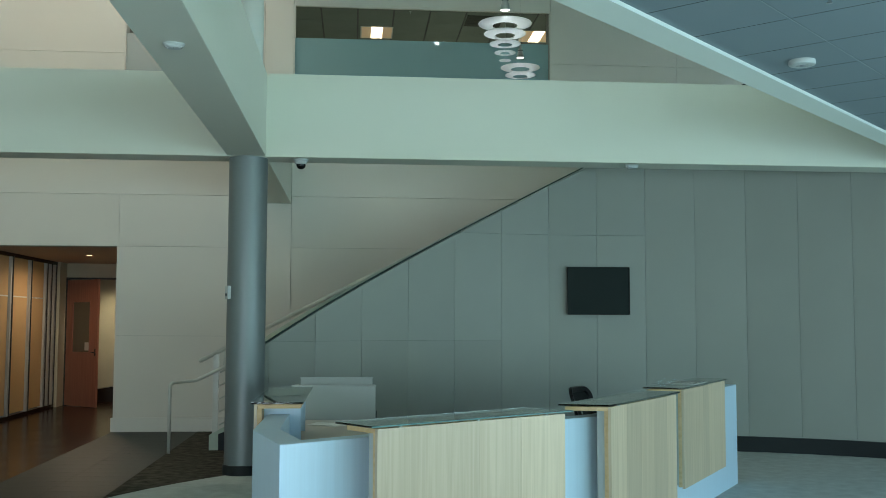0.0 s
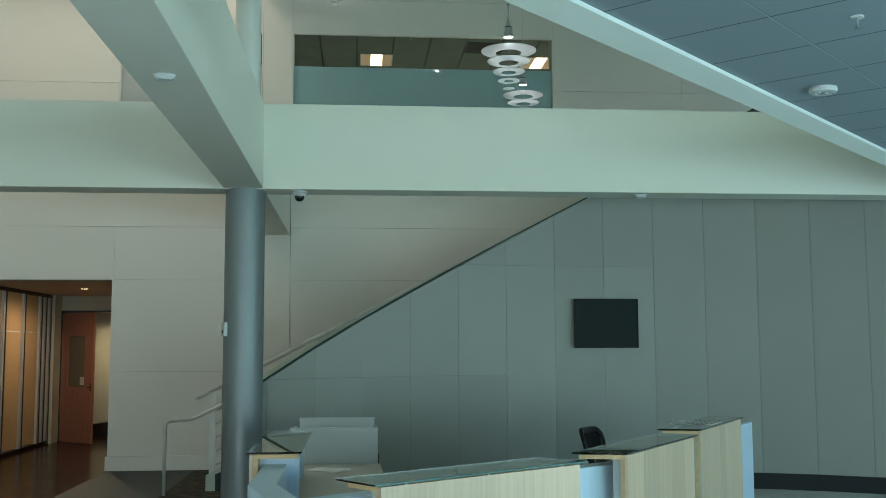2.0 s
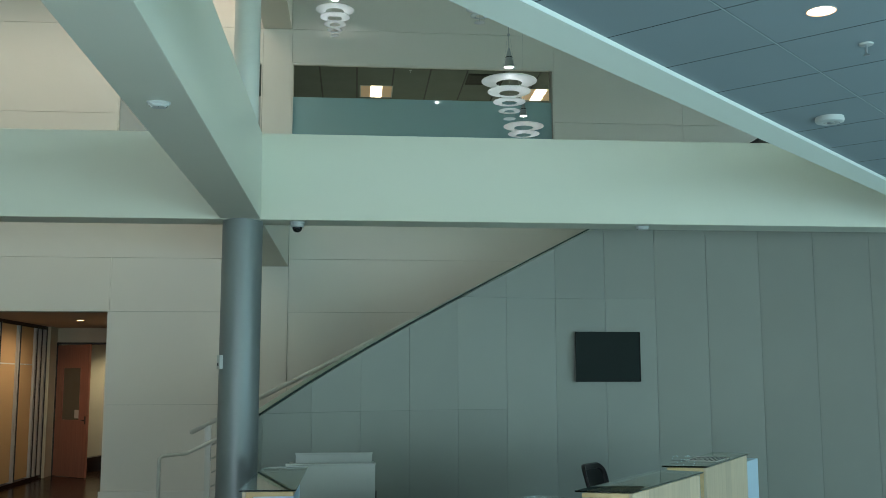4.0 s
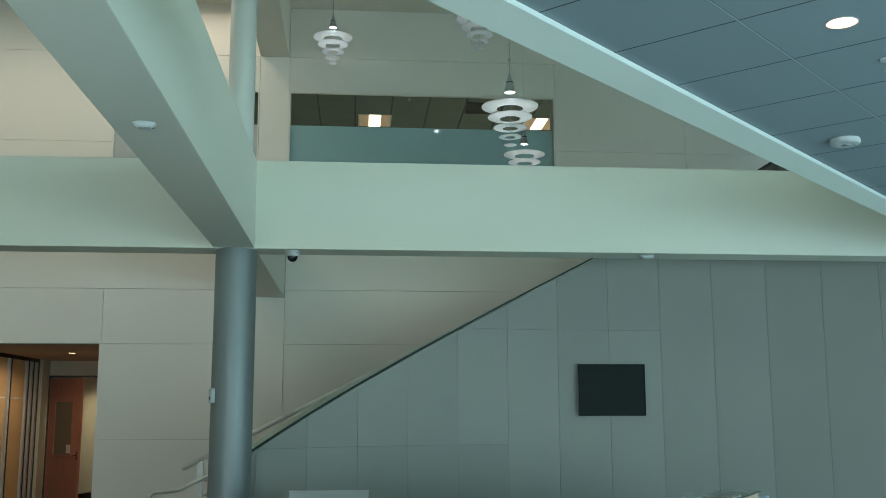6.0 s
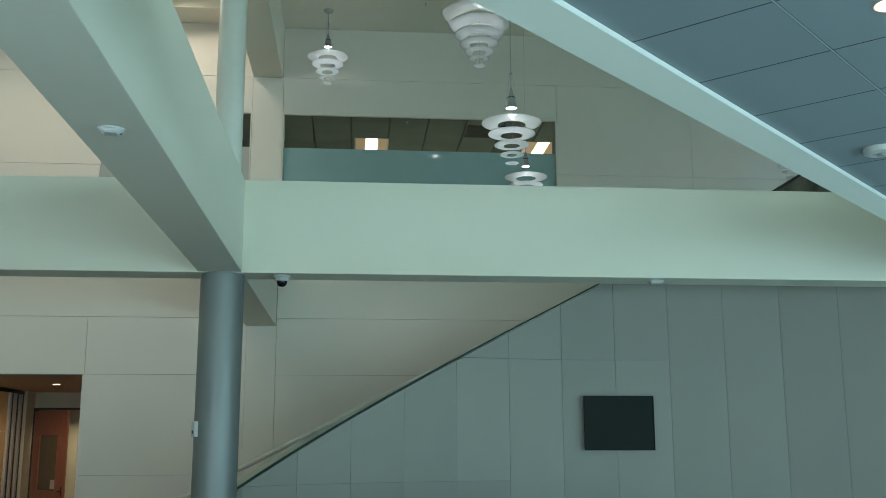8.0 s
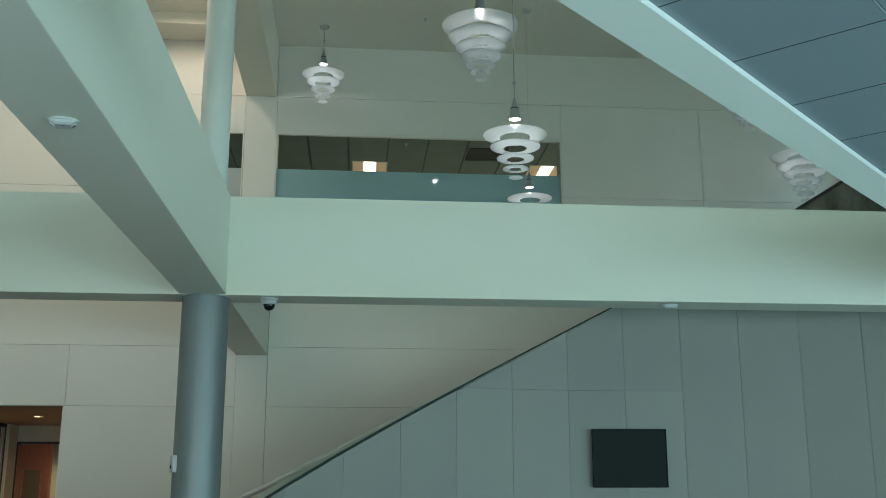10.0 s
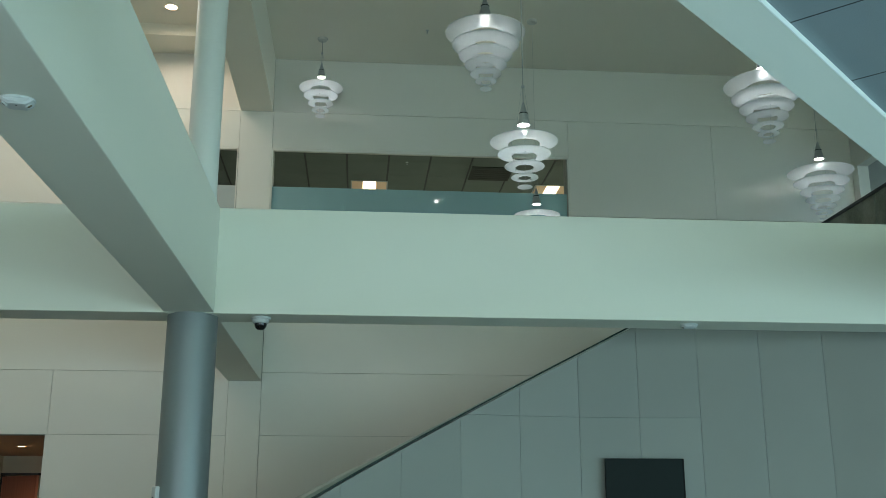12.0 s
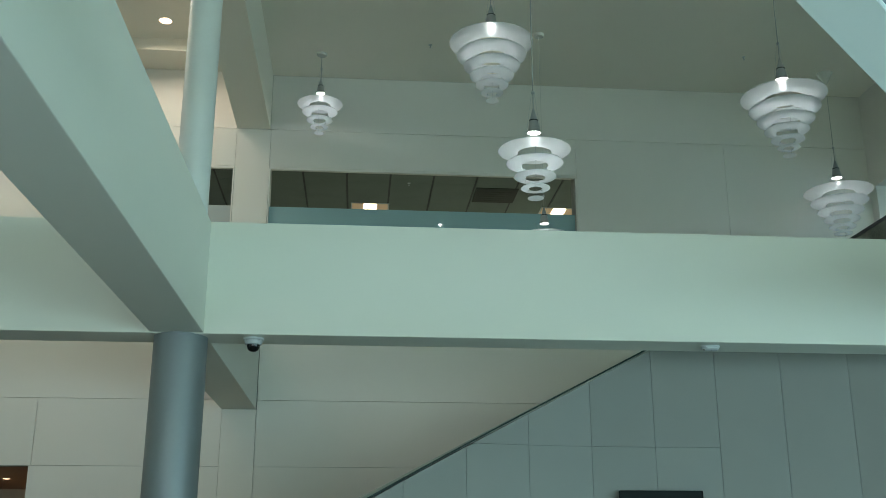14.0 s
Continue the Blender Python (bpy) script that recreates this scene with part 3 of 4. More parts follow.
rl = thing("stair_railing", None, None, "pale painted steel stair railing with round rails and posts", "railing")
def zr(x):
    return 1.110 + 0.509 * (x + 1.707)
part("top_rail", tube(B(), [(x, 13.44, zr(x)) for x in (-1.707, 0, 2.0, 4.0)], 0.028, 14), M_RAIL, rl)
part("rail_end", lathe(B(), [(0, -0.027), (0.018, -0.021), (0.027, 0), (0.018, 0.021), (0, 0.027)], 14, (-1.708, 13.44, zr(-1.707))), M_RAIL, rl)
bend = [(-2.02, 13.10, 0.0), (-2.02, 13.10, 0.78), (-2.018, 13.108, 0.825), (-2.0, 13.14, 0.85), (-1.965, 13.18, 0.856), (-1.80, 13.36, 0.862), (-1.75, 13.385, 0.866), (-1.70, 13.395, 0.889), (-1.4, 13.395, 1.035), (0.0, 13.395, 1.748), (3.0, 13.395, 3.275)]
part("hand_rail", tube(B(), bend, 0.022, 12), M_RAIL, rl)
for k in range(5):
    x = -1.515 + k * 1.15
    part("post", block(B(), x - 0.034, x + 0.034, 13.42, 13.46, max(0.2, strline(x) + 0.15), zr(x) - 0.02), M_RAIL, rl)
    part("bracket", tube(B(), [(x + 0.1, 13.40, zr(x + 0.1) - 0.22), (x + 0.1, 13.43, zr(x + 0.1) - 0.12), (x + 0.1, 13.44, zr(x + 0.1) - 0.02)], 0.009, 8), M_RAIL, rl)
for k in range(5):
    d = 0.27 + 0.163 * k
    part("bar", tube(B(), [(x, 13.44, zr(x) - d) for x in (-1.47, 3.0)], 0.011, 8), M_RAIL, rl)

# ---------------------------------------------------------------- reception desk
def along(p, q, s, o=0.0):
    """A point s metres from p towards q, o metres to the left of that line."""
    d = (Vector(q) - Vector(p)).normalized()
    return (p[0] + d.x * s - d.y * o, p[1] + d.y * s + d.x * o)

desk = thing("reception_desk", None, None, "faceted reception desk with white base, pale maple fronts and glass ledges", "desk")
ZW = 0.985
outer = [(-0.36, 7.38), (-0.36, 6.39), (-0.156, 5.672), (1.90, 7.19), (2.82, 8.62), (4.04, 10.44)]
inner = [(-0.215, 7.38), (-0.212, 6.44), (-0.061, 5.885), (1.80, 7.27), (2.70, 8.70), (3.92, 10.52)]
for i in range(5):
    part("base_panel", prism(B(), [outer[i], outer[i + 1], inner[i + 1], inner[i]], 0.0, ZW, 0.004), M_LAM, desk, "white laminate base")
part("base_panel", block(B(), -0.36, -0.30, 7.381, 8.95, 0.0, 0.70), M_LAM, desk, "white laminate base")
part("end_panel", block(B(), -0.41, -0.14, 7.382, 7.396, 0.72, 1.033, 0.002), M_LAM, desk, "white laminate end panel")
part("end_panel", block(B(), -0.296, -0.17, 8.60, 8.62, 0.7425, 1.033, 0.002), M_LAM, desk, "white laminate end panel")
part("work_surface", prism(B(), [(-0.075, 5.93), (0.6, 6.39), (1.70, 7.21), (1.2, 7.85), (0.45, 7.7), (0.42, 9.495), (-0.255, 9.495)], 0.715, 0.742, 0.003), M_LAMGREY, desk, "beige-grey work surface")

def ledge(p, q, depth, ztop, z0, skew0=0.0, skew1=0.0, n=5, seed=1, edge=False):
    """A maple front of upright boards with a ply shelf and a glass top on steel discs. p to q: the glass's front edge."""
    L = (Vector(q) - Vector(p)).length
    bay = part("ledge_frame", prism(B(), [along(p, q, 0.03, 0.02), along(p, q, L - 0.03, 0.02), along(p, q, L - 0.03, 0.05), along(p, q, 0.03, 0.05)], z0 + 0.01, ztop - 0.046), M_PLYEDGE, desk, "ply-edged backing board")
    rnd = random.Random(seed)
    cuts = [0.02] + sorted(0.02 + (L - 0.04) * (k + rnd.uniform(-0.2, 0.2)) / n for k in range(1, n)) + [L - 0.02]
    for a, b in zip(cuts, cuts[1:]):
        part("front_board", prism(B(), [along(p, q, a, 0.0), along(p, q, b - 0.0006, 0.0), along(p, q, b - 0.0006, 0.02), along(p, q, a, 0.02)], z0, ztop - 0.019), M_MAPLE, bay)
    part("return_panel", prism(B(), [along(p, q, 0.045, 0.052), along(p, q, 0.062, 0.052), along(p, q, 0.062, 0.105), along(p, q, 0.045, 0.105)], z0 + 0.02, ztop - 0.0465), M_LAMCAB, bay, "pale grey return panel")
    part("shelf_board", prism(B(), [along(p, q, 0.03, 0.022), along(p, q, L - 0.03, 0.022), along(p, q, L - 0.03 + skew1, depth - 0.02), along(p, q, 0.03 + skew0, depth - 0.02)], ztop - 0.045, ztop - 0.02), M_PLYEDGE, bay, "ply shelf")
    g = part("glass_top", prism(B(), [along(p, q, -0.03, -0.015), along(p, q, L + 0.03, -0.015), along(p, q, L + 0.03 + skew1, depth), along(p, q, -0.03 + skew0, depth)], ztop - 0.010, ztop, 0.001), M_GLASS, bay, "clear glass top with a green edge")
    if edge:
        part("glass_edge", prism(B(), [along(p, q, -0.03, -0.019), along(p, q, L + 0.03, -0.019), along(p, q, L + 0.03, -0.0155), along(p, q, -0.03, -0.0155)], ztop - 0.009, ztop - 0.001), M_GLASSEDGE, g, "green polished glass edge")
    for s in (0.12, 0.5, 0.88):
        for o in (0.006, depth - 0.06):
            c = along(p, q, L * s, o)
            part("standoff", lathe(B(), [(0, 0), (0.010, 0), (0.010, 0.007), (0, 0.007)], 14, (c[0], c[1], ztop - 0.0195)), M_CORD, bay)

ledge((0.315, 5.650), (1.475, 6.487), 0.30, 1.08, 0.27, 0.0, -0.08, 4, 3, True)
ledge((1.835, 6.885), (2.650, 8.045), 0.30, 1.08, 0.27, -0.10, 0.0, 5, 5)
ledge((2.855, 8.52), (3.68, 9.785), 0.30, 1.08, 0.27, -0.08, 0.0, 5, 8)
# the side ledge: its front is towards the column
ledge((-0.436, 8.72), (-0.436, 7.19), 0.32, 1.08, 0.27, 0.0, 0.0, 4, 9)

# low white units behind the desk
cab = thing("storage_unit", None, None, "low white laminate storage unit standing behind the desk", "cabinet")
part("back_panel", block(B(), -0.33, 0.40, 9.50, 9.54, 0.0, 1.03, 0.003), M_LAMCAB, cab)
part("top_edge", block(B(), -0.335, 0.405, 9.495, 9.56, 1.031, 1.042), M_LAMCAB, cab)
part("side_panel", block(B(), -0.33, -0.30, 9.542, 10.0, 0.0, 1.02), M_LAMCAB, cab)
part("side_panel", block(B(), 0.37, 0.40, 9.542, 10.0, 0.0, 1.02), M_LAMCAB, cab)
part("latch", block(B(), 0.402, 0.412, 9.505, 9.52, 0.62, 0.82), M_BLACK, cab)
cab2 = thing("privacy_screen", None, None, "low pale grey laminate screen panel behind the storage unit", "screen")
part("board", block(B(), -0.305, 0.39, 10.45, 10.49, 0.0, 1.05, 0.003), M_LAMCAB, cab2)
part("top_trim", block(B(), -0.31, 0.395, 10.445, 10.495, 1.051, 1.062), M_LAMCAB, cab2)
# papers
def sheets(x, y, z, rz, n, label):
    t = thing("paper_stack", None, None, label, "paper", "papers on the desk")
    for k in range(n):
        p = part("sheet", block(B(), -0.105, 0.105, -0.148, 0.148, k * 0.0022, k * 0.0022 + 0.0012), M_PAPER, t)
        p.rotation_euler[2] = radians((k * 37) % 23 - 11)
    t.matrix_world = pose(x, y, z, 0, 0, rz)
    return t
sheets(0.0, 9.06, 0.7425, 60, 4, "loose white sheets lying on the grey work surface")
# booklet and acrylic stand on the end ledge
lf = thing("leaflet", None, None, "open printed leaflet lying on the glass ledge", "leaflet")
for k in range(2):
    part("page", block(B(), -0.21 + k * 0.215, k * 0.215, -0.13, 0.13, 0, 0.002), M_PAPER, lf)
    for r in range(7):
        for c in range(2):
            part("print_bar", block(B(), -0.2 + k * 0.215 + c * 0.1, -0.2 + k * 0.215 + c * 0.1 + 0.085, -0.115 + r * 0.034, -0.095 + r * 0.034, 0.0022, 0.0026), M_INK, lf)
lf.matrix_world = pose(3.10, 9.16, 1.0815, 0, 0, 57)
ah = thing("sign_holder", None, None, "small clear acrylic sign holder standing on the glass ledge", "sign holder")
part("plate", block(B(), -0.10, 0.10, -0.0015, 0.0015, 0.0, 0.04), M_ACRYL, ah)
part("foot", block(B(), -0.10, 0.10, 0.0016, 0.04, 0.0, 0.003), M_ACRYL, ah)
ah.matrix_world = pose(2.86, 9.03, 1.0815, 0, 0, 10)

# office chair behind the desk
ch = thing("office_chair", None, None, "black plastic swivel office chair pushed up behind the desk", "chair")
def back_ring(w, h, r, y, n=8):
    """A rounded outline, curved and leaning like a backrest."""
    out = []
    for cx, cz, a0 in ((w - r, h - r, 0), (r - w, h - r, 90), (r - w, r - h, 180), (w - r, r - h, 270)):
        for k in range(n + 1):
            q = radians(a0 + 90 * k / n)
            x, z = cx + r * math.cos(q), cz + r * math.sin(q)
            x *= 1 - 0.10 * (h - z) / (2 * h)
            out.append((x, y - 0.9 * x * x + 0.38 * z + 0.05, 0.77 + z))
    return out
def loft(bm, rings, closed=True):
    vs = [[bm.verts.new(p) for p in r] for r in rings]
    n = len(vs[0])
    for a, b in (zip(vs, vs[1:] + vs[:1]) if closed else zip(vs, vs[1:])):
        for k in range(n):
            bm.faces.new((a[k], a[(k + 1) % n], b[(k + 1) % n], b[k])).smooth = True
    if not closed:
        bm.faces.new(vs[0][::-1])
        bm.faces.new(vs[-1])
    bmesh.ops.recalc_face_normals(bm, faces=bm.faces[:])
    crease(bm)
    return bm
part("backrest", loft(B(), [back_ring(0.23, 0.25, 0.09, 0.0), back_ring(0.238, 0.258, 0.095, 0.02), back_ring(0.23, 0.25, 0.09, 0.04), back_ring(0.195, 0.215, 0.07, 0.036), back_ring(0.187, 0.207, 0.066, 0.02), back_ring(0.195, 0.215, 0.07, 0.002)]), M_CHAIR, ch, "glossy black back frame")
part("back_mesh", loft(B(), [back_ring(s, s + 0.02, s * 0.36, 0.022) for s in (0.19, 0.12, 0.06, 0.02)] + [back_ring(s, s + 0.02, s * 0.36, 0.028) for s in (0.02, 0.06, 0.12, 0.19)]), material("dark_mesh", (0.010, 0.011, 0.011), rough=0.55), ch, "dark mesh panel")
part("back_spine", tube(B(), [(0, 0.0, 0.44), (0, 0.07, 0.5), (0, 0.06, 0.72)], 0.022, 10), M_CHAIR, ch)
part("seat", block(B(), -0.24, 0.24, -0.45, 0.02, 0.43, 0.50, 0.03), M_CHAIR, ch)
part("stem", lathe(B(), [(0, 0.1), (0.03, 0.1), (0.03, 0.42), (0, 0.42)], 16, (0, -0.2, 0)), M_STEEL, ch)
for k in range(5):
    a = 2 * math.pi * k / 5
    lg = part("leg", tube(B(), [(0, -0.2, 0.11), (0.28 * math.cos(a), -0.2 + 0.28 * math.sin(a), 0.075)], 0.02, 8), M_CHAIR, ch)
    part("caster", lathe(B(), [(0, 0.0), (0.03, 0.012), (0.03, 0.048), (0, 0.06)], 12, (0.28 * math.cos(a), -0.2 + 0.28 * math.sin(a), 0.004)), M_CHAIR, ch)
ch.matrix_world = pose(2.30, 9.45, -0.0, 0, 0, 50) @ Matrix.Diagonal((0.82, 0.82, 1.0, 1))

# ---------------------------------------------------------------- pendants
def pendant(at, big, ztop, label, cone_canopy=False, cord=0.0045):
    """Tiers of matt acrylic rings under a metal cone; at: the cone's lower rim."""
    p = thing("pendant_lamp", None, None, label, "pendant lamp", "tiered pendant lamps")
    if big:
        tiers = [(0.4125, -0.18, 0.034), (0.343, -0.325, 0.030), (0.274, -0.453, 0.022), (0.214, -0.567, 0.016), (0.158, -0.672, 0.011), (0.107, -0.76, 0.007), (0.064, -0.852, 0)]
    else:
        tiers = [(0.2725, -0.14, 0.020), (0.213, -0.248, 0.017), (0.158, -0.357, 0.009), (0.107, -0.4525, 0.004), (0.060, -0.536, 0)]
    tiers = [(r, tiers[0][1] + (z - tiers[0][1]) * (0.935 if big else 0.97), sink) for r, z, sink in tiers]
    for k, (r, z, sink) in enumerate(tiers):
        last = k == len(tiers) - 1
        ri = 0.0 if last else r * 0.47
        t = 0.003
        if last:
            prof = [(0, z), (r, z + 0.002), (r, z + 0.005), (0, z + 0.003)]
        else:
            prof = [(ri, z - sink), (r, z), (r, z + t), (ri, z - sink + t), (ri, z - sink)]
        z = z - sink
        sh = part("shade", lathe(B(), prof, 56), M_SHADE, p, "matt white acrylic ring")
        if not last:
            zr_ = z + sink
            part("rim", lathe(B(), [(r, zr_ - 0.0006), (r + 0.0022, zr_ - 0.0002), (r + 0.0022, zr_ + 0.0036), (r, zr_ + 0.004), (r, zr_ - 0.0006)], 56), M_RIM, sh, "polished white edge")
        if not last:
            for q in range(3):
                b = 2 * math.pi * (q + 0.2) / 3
                part("clip", lathe(B(), [(0, -0.004), (0.004, -0.004), (0.004, 0.008), (0, 0.008)], 6, (ri * 1.05 * math.cos(b), ri * 1.05 * math.sin(b), z)), M_STEEL, sh)
    hc = 0.24 if big else 0.20
    rc = 0.066 if big else 0.054
    part("lamp_cone", lathe(B(), [(rc - 0.006, 0.012), (rc, 0.0), (rc * 0.62, hc * 0.5), (rc * 0.60, hc * 0.52), (0.008, hc), (0, hc)], 32), M_STEEL, p, "brushed metal lamp cone")
    part("collar", lathe(B(), [(rc * 0.60, hc * 0.50), (rc * 0.655, hc * 0.505), (rc * 0.645, hc * 0.545), (rc * 0.55, hc * 0.55)], 28), M_GRID, p, "dark collar ring")
    part("bulb", lathe(B(), [(0, 0.004), (rc - 0.008, 0.006), (rc - 0.010, 0.014), (0, 0.02)], 24), E_COOL, p, "glowing lamp")
    for q in range(3):
        b = 2 * math.pi * (q + 0.2) / 3
        r0, z0 = tiers[0][0] * 0.45, tiers[0][1] - tiers[0][2]
        rl_, zl_ = tiers[-1][0] * 0.8, tiers[-1][1]
        part("wire", tube(B(), [(0.012 * math.cos(b), 0.012 * math.sin(b), hc * 1.7), ((rc + 0.008) * math.cos(b), (rc + 0.008) * math.sin(b), 0.02), (r0 * math.cos(b), r0 * math.sin(b), z0), (rl_ * math.cos(b), rl_ * math.sin(b), zl_)], 0.001, 5), M_STEEL, p)
    part("cord", tube(B(), [(0, 0, hc), (0, 0, ztop - at[2] - 0.02)], cord, 8), M_CORD, p)
    part("cord_grip", lathe(B(), [(0, hc * 1.66), (0.014, hc * 1.66), (0.014, hc * 1.74), (0, hc * 1.74)], 10), M_STEEL, p)
    top = ztop - at[2]
    if cone_canopy:
        part("canopy", lathe(B(), [(0, top - 0.16), (0.012, top - 0.16), (0.10, top), (0, top)], 28), M_RAIL, p)
    else:
        part("canopy", lathe(B(), [(0, top - 0.03), (0.055, top - 0.03), (0.065, top - 0.012), (0.065, top), (0, top)], 28), M_RAIL, p)
    p.location = at
    bulb = spot("pendant_bulb_light", (at[0], at[1], at[2] - 0.012), 3.4 if big else 2.3, (0.92, 0.97, 1.0), 168, 0.03)
    bulb.data.spot_blend = 0.12
    return p

pendant((-0.11, 14.95, 7.125), False, CEIL, "small five-tier white acrylic pendant lamp close to the ceiling")
pendant((1.667, 12.494, 6.76), True, CEIL, "large seven-tier white acrylic pendant lamp over the stair", True)
pendant((1.72, 10.60, 4.80), False, CEIL, "five-tier white acrylic pendant lamp on a long cord before the beam")
pendant((2.482, 14.25, 5.29), False, CEIL, "five-tier white acrylic pendant lamp hanging low by the office window", cord=0.0015)
pendant((4.564, 12.404, 6.25), True, CEIL, "large seven-tier white acrylic pendant lamp on a mid-length cord", True)
pendant((6.342, 14.956, 6.23), True, CEIL, "large tiered white acrylic pendant lamp in the far corner", True)

# ---------------------------------------------------------------- small fixtures
def smoke_detector(at, r, label):
    d = thing("smoke_detector", None, None, label, "smoke detector", "ceiling detectors")
    part("base", lathe(B(), [(0, -0.010), (r * 0.95, -0.010), (r * 0.97, -0.007), (r * 0.97, 0), (0, 0)], 40), M_WHITEPL, d)
    part("cover", lathe(B(), [(0, -0.032), (r * 0.50, -0.0325), (r * 0.53, -0.0355), (r * 0.80, -0.036), (r * 0.95, -0.031), (r, -0.022), (r, -0.0105), (0, -0.0105)], 48), M_WHITEPL, d)
    part("chamber", lathe(B(), [(0, -0.043), (r * 0.14, -0.043), (r * 0.2, -0.040), (r * 0.2, -0.0326), (0, -0.0326)], 24), M_STEEL, d, "small metal sensing chamber")
    for k in range(6):
        b = 2 * math.pi * k / 6 + 0.3
        bm = block(B(), r * 0.24, r * 0.46, -0.0025, 0.0025, -0.036, -0.0322)
        bm.transform(Matrix.Rotation(b, 4, "Z"))
        part("rib", bm, M_LAMCAB, d)
    part("status_light", lathe(B(), [(0, -0.0375), (0.0035, -0.0375), (0.0035, -0.034), (0, -0.034)], 10, (r * 0.66, -r * 0.1, 0)), M_GRID, d)
    d.location = at
def eye_sensor(at, rz, label, k=1.0):
    """An oval base with a boat-shaped cover whose slanted ends carry round lenses."""
    d = thing("occupancy_sensor", None, None, label, "sensor", "ceiling detectors")
    bm = lathe(B(), [(0, -0.010), (0.066, -0.010), (0.069, -0.007), (0.069, 0), (0, 0)], 40)
    bmesh.ops.scale(bm, vec=(1.0, 0.74, 1.0), verts=bm.verts[:])
    part("base", bm, M_WHITEPL, d)
    bm = B()
    prof = [(-0.063, -0.0105), (-0.058, -0.019), (-0.034, -0.034), (0.034, -0.034), (0.058, -0.019), (0.063, -0.0105)]
    rows = []
    for y, q in ((-0.043, 0.55), (-0.034, 0.9), (0.0, 1.0), (0.034, 0.9), (0.043, 0.55)):
        rows.append([bm.verts.new((x * (0.55 + 0.45 * q), y, -0.0105 + (z + 0.0105) * q)) for x, z in prof])
    for a, b in zip(rows, rows[1:]):
        for i in range(5):
            bm.faces.new((a[i], a[i + 1], b[i + 1], b[i])).smooth = True
        bm.faces.new((a[5], a[0], b[0], b[5]))
    bm.faces.new(rows[0][::-1])
    bm.faces.new(rows[-1])
    bmesh.ops.recalc_face_normals(bm, faces=bm.faces[:])
    crease(bm, 28)
    part("cover", bm, M_WHITEPL, d, "boat-shaped white cover")
    for e in (-1, 1):
        bm = lathe(B(), [(0, -0.004), (0.008, -0.004), (0.0105, -0.001), (0.0105, 0.004), (0, 0.004)], 18)
        bm.transform(pose(e * 0.047, -0.006, -0.0262, 0, -e * 38, 0))
        part("lens", bm, M_VISION, d, "grey round lens in a slanted end")
        bm = lathe(B(), [(0.011, -0.0035), (0.0145, -0.003), (0.0145, 0.003), (0.011, 0.003), (0.011, -0.0035)], 18)
        bm.transform(pose(e * 0.047, -0.006, -0.0262, 0, -e * 38, 0))
        part("bezel", bm, M_WHITEPL, d)
    part("status_light", lathe(B(), [(0, -0.002), (0.003, -0.002), (0.003, 0.002), (0, 0.002)], 10, (0.0, -0.02, -0.033)), M_GRID, d)
    d.matrix_world = pose(*at, 0, 0, rz) @ Matrix.Scale(k, 4)
    return d
eye_sensor((-0.949, 6.93, SOFFIT + 0.001), 8, "oval white two-eyed sensor under the long beam")
eye_sensor((3.265, 11.42, SOFFIT - 0.006), 0, "oval white two-eyed sensor under the cross beam", 1.12)
smoke_detector((3.195, 6.97, ZT), 0.088, "round white detector on the diagonal ceiling tiles")
dc = thing("dome_camera", None, None, "white dome security camera with a black eye under the beam", "security camera")
part("base", lathe(B(), [(0, -0.018), (0.066, -0.018), (0.070, -0.014), (0.070, 0), (0, 0)], 36), M_WHITEPL, dc)
part("collar", lathe(B(), [(0, -0.048), (0.050, -0.048), (0.056, -0.044), (0.060, -0.030), (0.062, -0.0185), (0, -0.0185)], 36), M_WHITEPL, dc, "white tapered collar")
part("dome", lathe(B(), [(0, -0.098), (0.018, -0.095), (0.034, -0.084), (0.043, -0.066), (0.045, -0.0485), (0, -0.0485)], 32), M_DOME, dc, "black glossy dome")
for k in range(4):
    b = math.pi * (0.25 + k / 2)
    part("screw", lathe(B(), [(0, -0.0205), (0.004, -0.0205), (0.004, -0.0185), (0, -0.0185)], 8, (0.0645 * math.cos(b), 0.0645 * math.sin(b), 0)), M_STEEL, dc)
dc.scale = (1.15, 1.15, 1.1)
dc.location = (-0.385, 11.42, SOFFIT - 0.006)
sw = thing("wall_sensor", None, None, "small white sensor box fixed to the grey column", "sensor")
part("box", block(B(), -0.034, 0.034, -0.03, 0.03, -0.07, 0.07, 0.008), M_WHITEPL, sw)
part("button", block(B(), -0.012, 0.012, -0.033, -0.0295, -0.04, -0.01), M_GRID, sw)
sw.matrix_world = pose(KX - 0.172, KY - 0.118, 1.905, 0, 0, -55)
sp = thing("sprinkler", None, None, "chrome pendent sprinkler head in the diagonal ceiling", "sprinkler")
part("rose", lathe(B(), [(0, -0.012), (0.032, -0.008), (0.034, 0), (0, 0)], 24), M_WHITEPL, sp)
part("head", lathe(B(), [(0, -0.06), (0.016, -0.06), (0.016, -0.056), (0.006, -0.05), (0.008, -0.0125), (0, -0.0125)], 16), M_STEEL, sp)
sp.location = (2.72, 5.60, ZT)
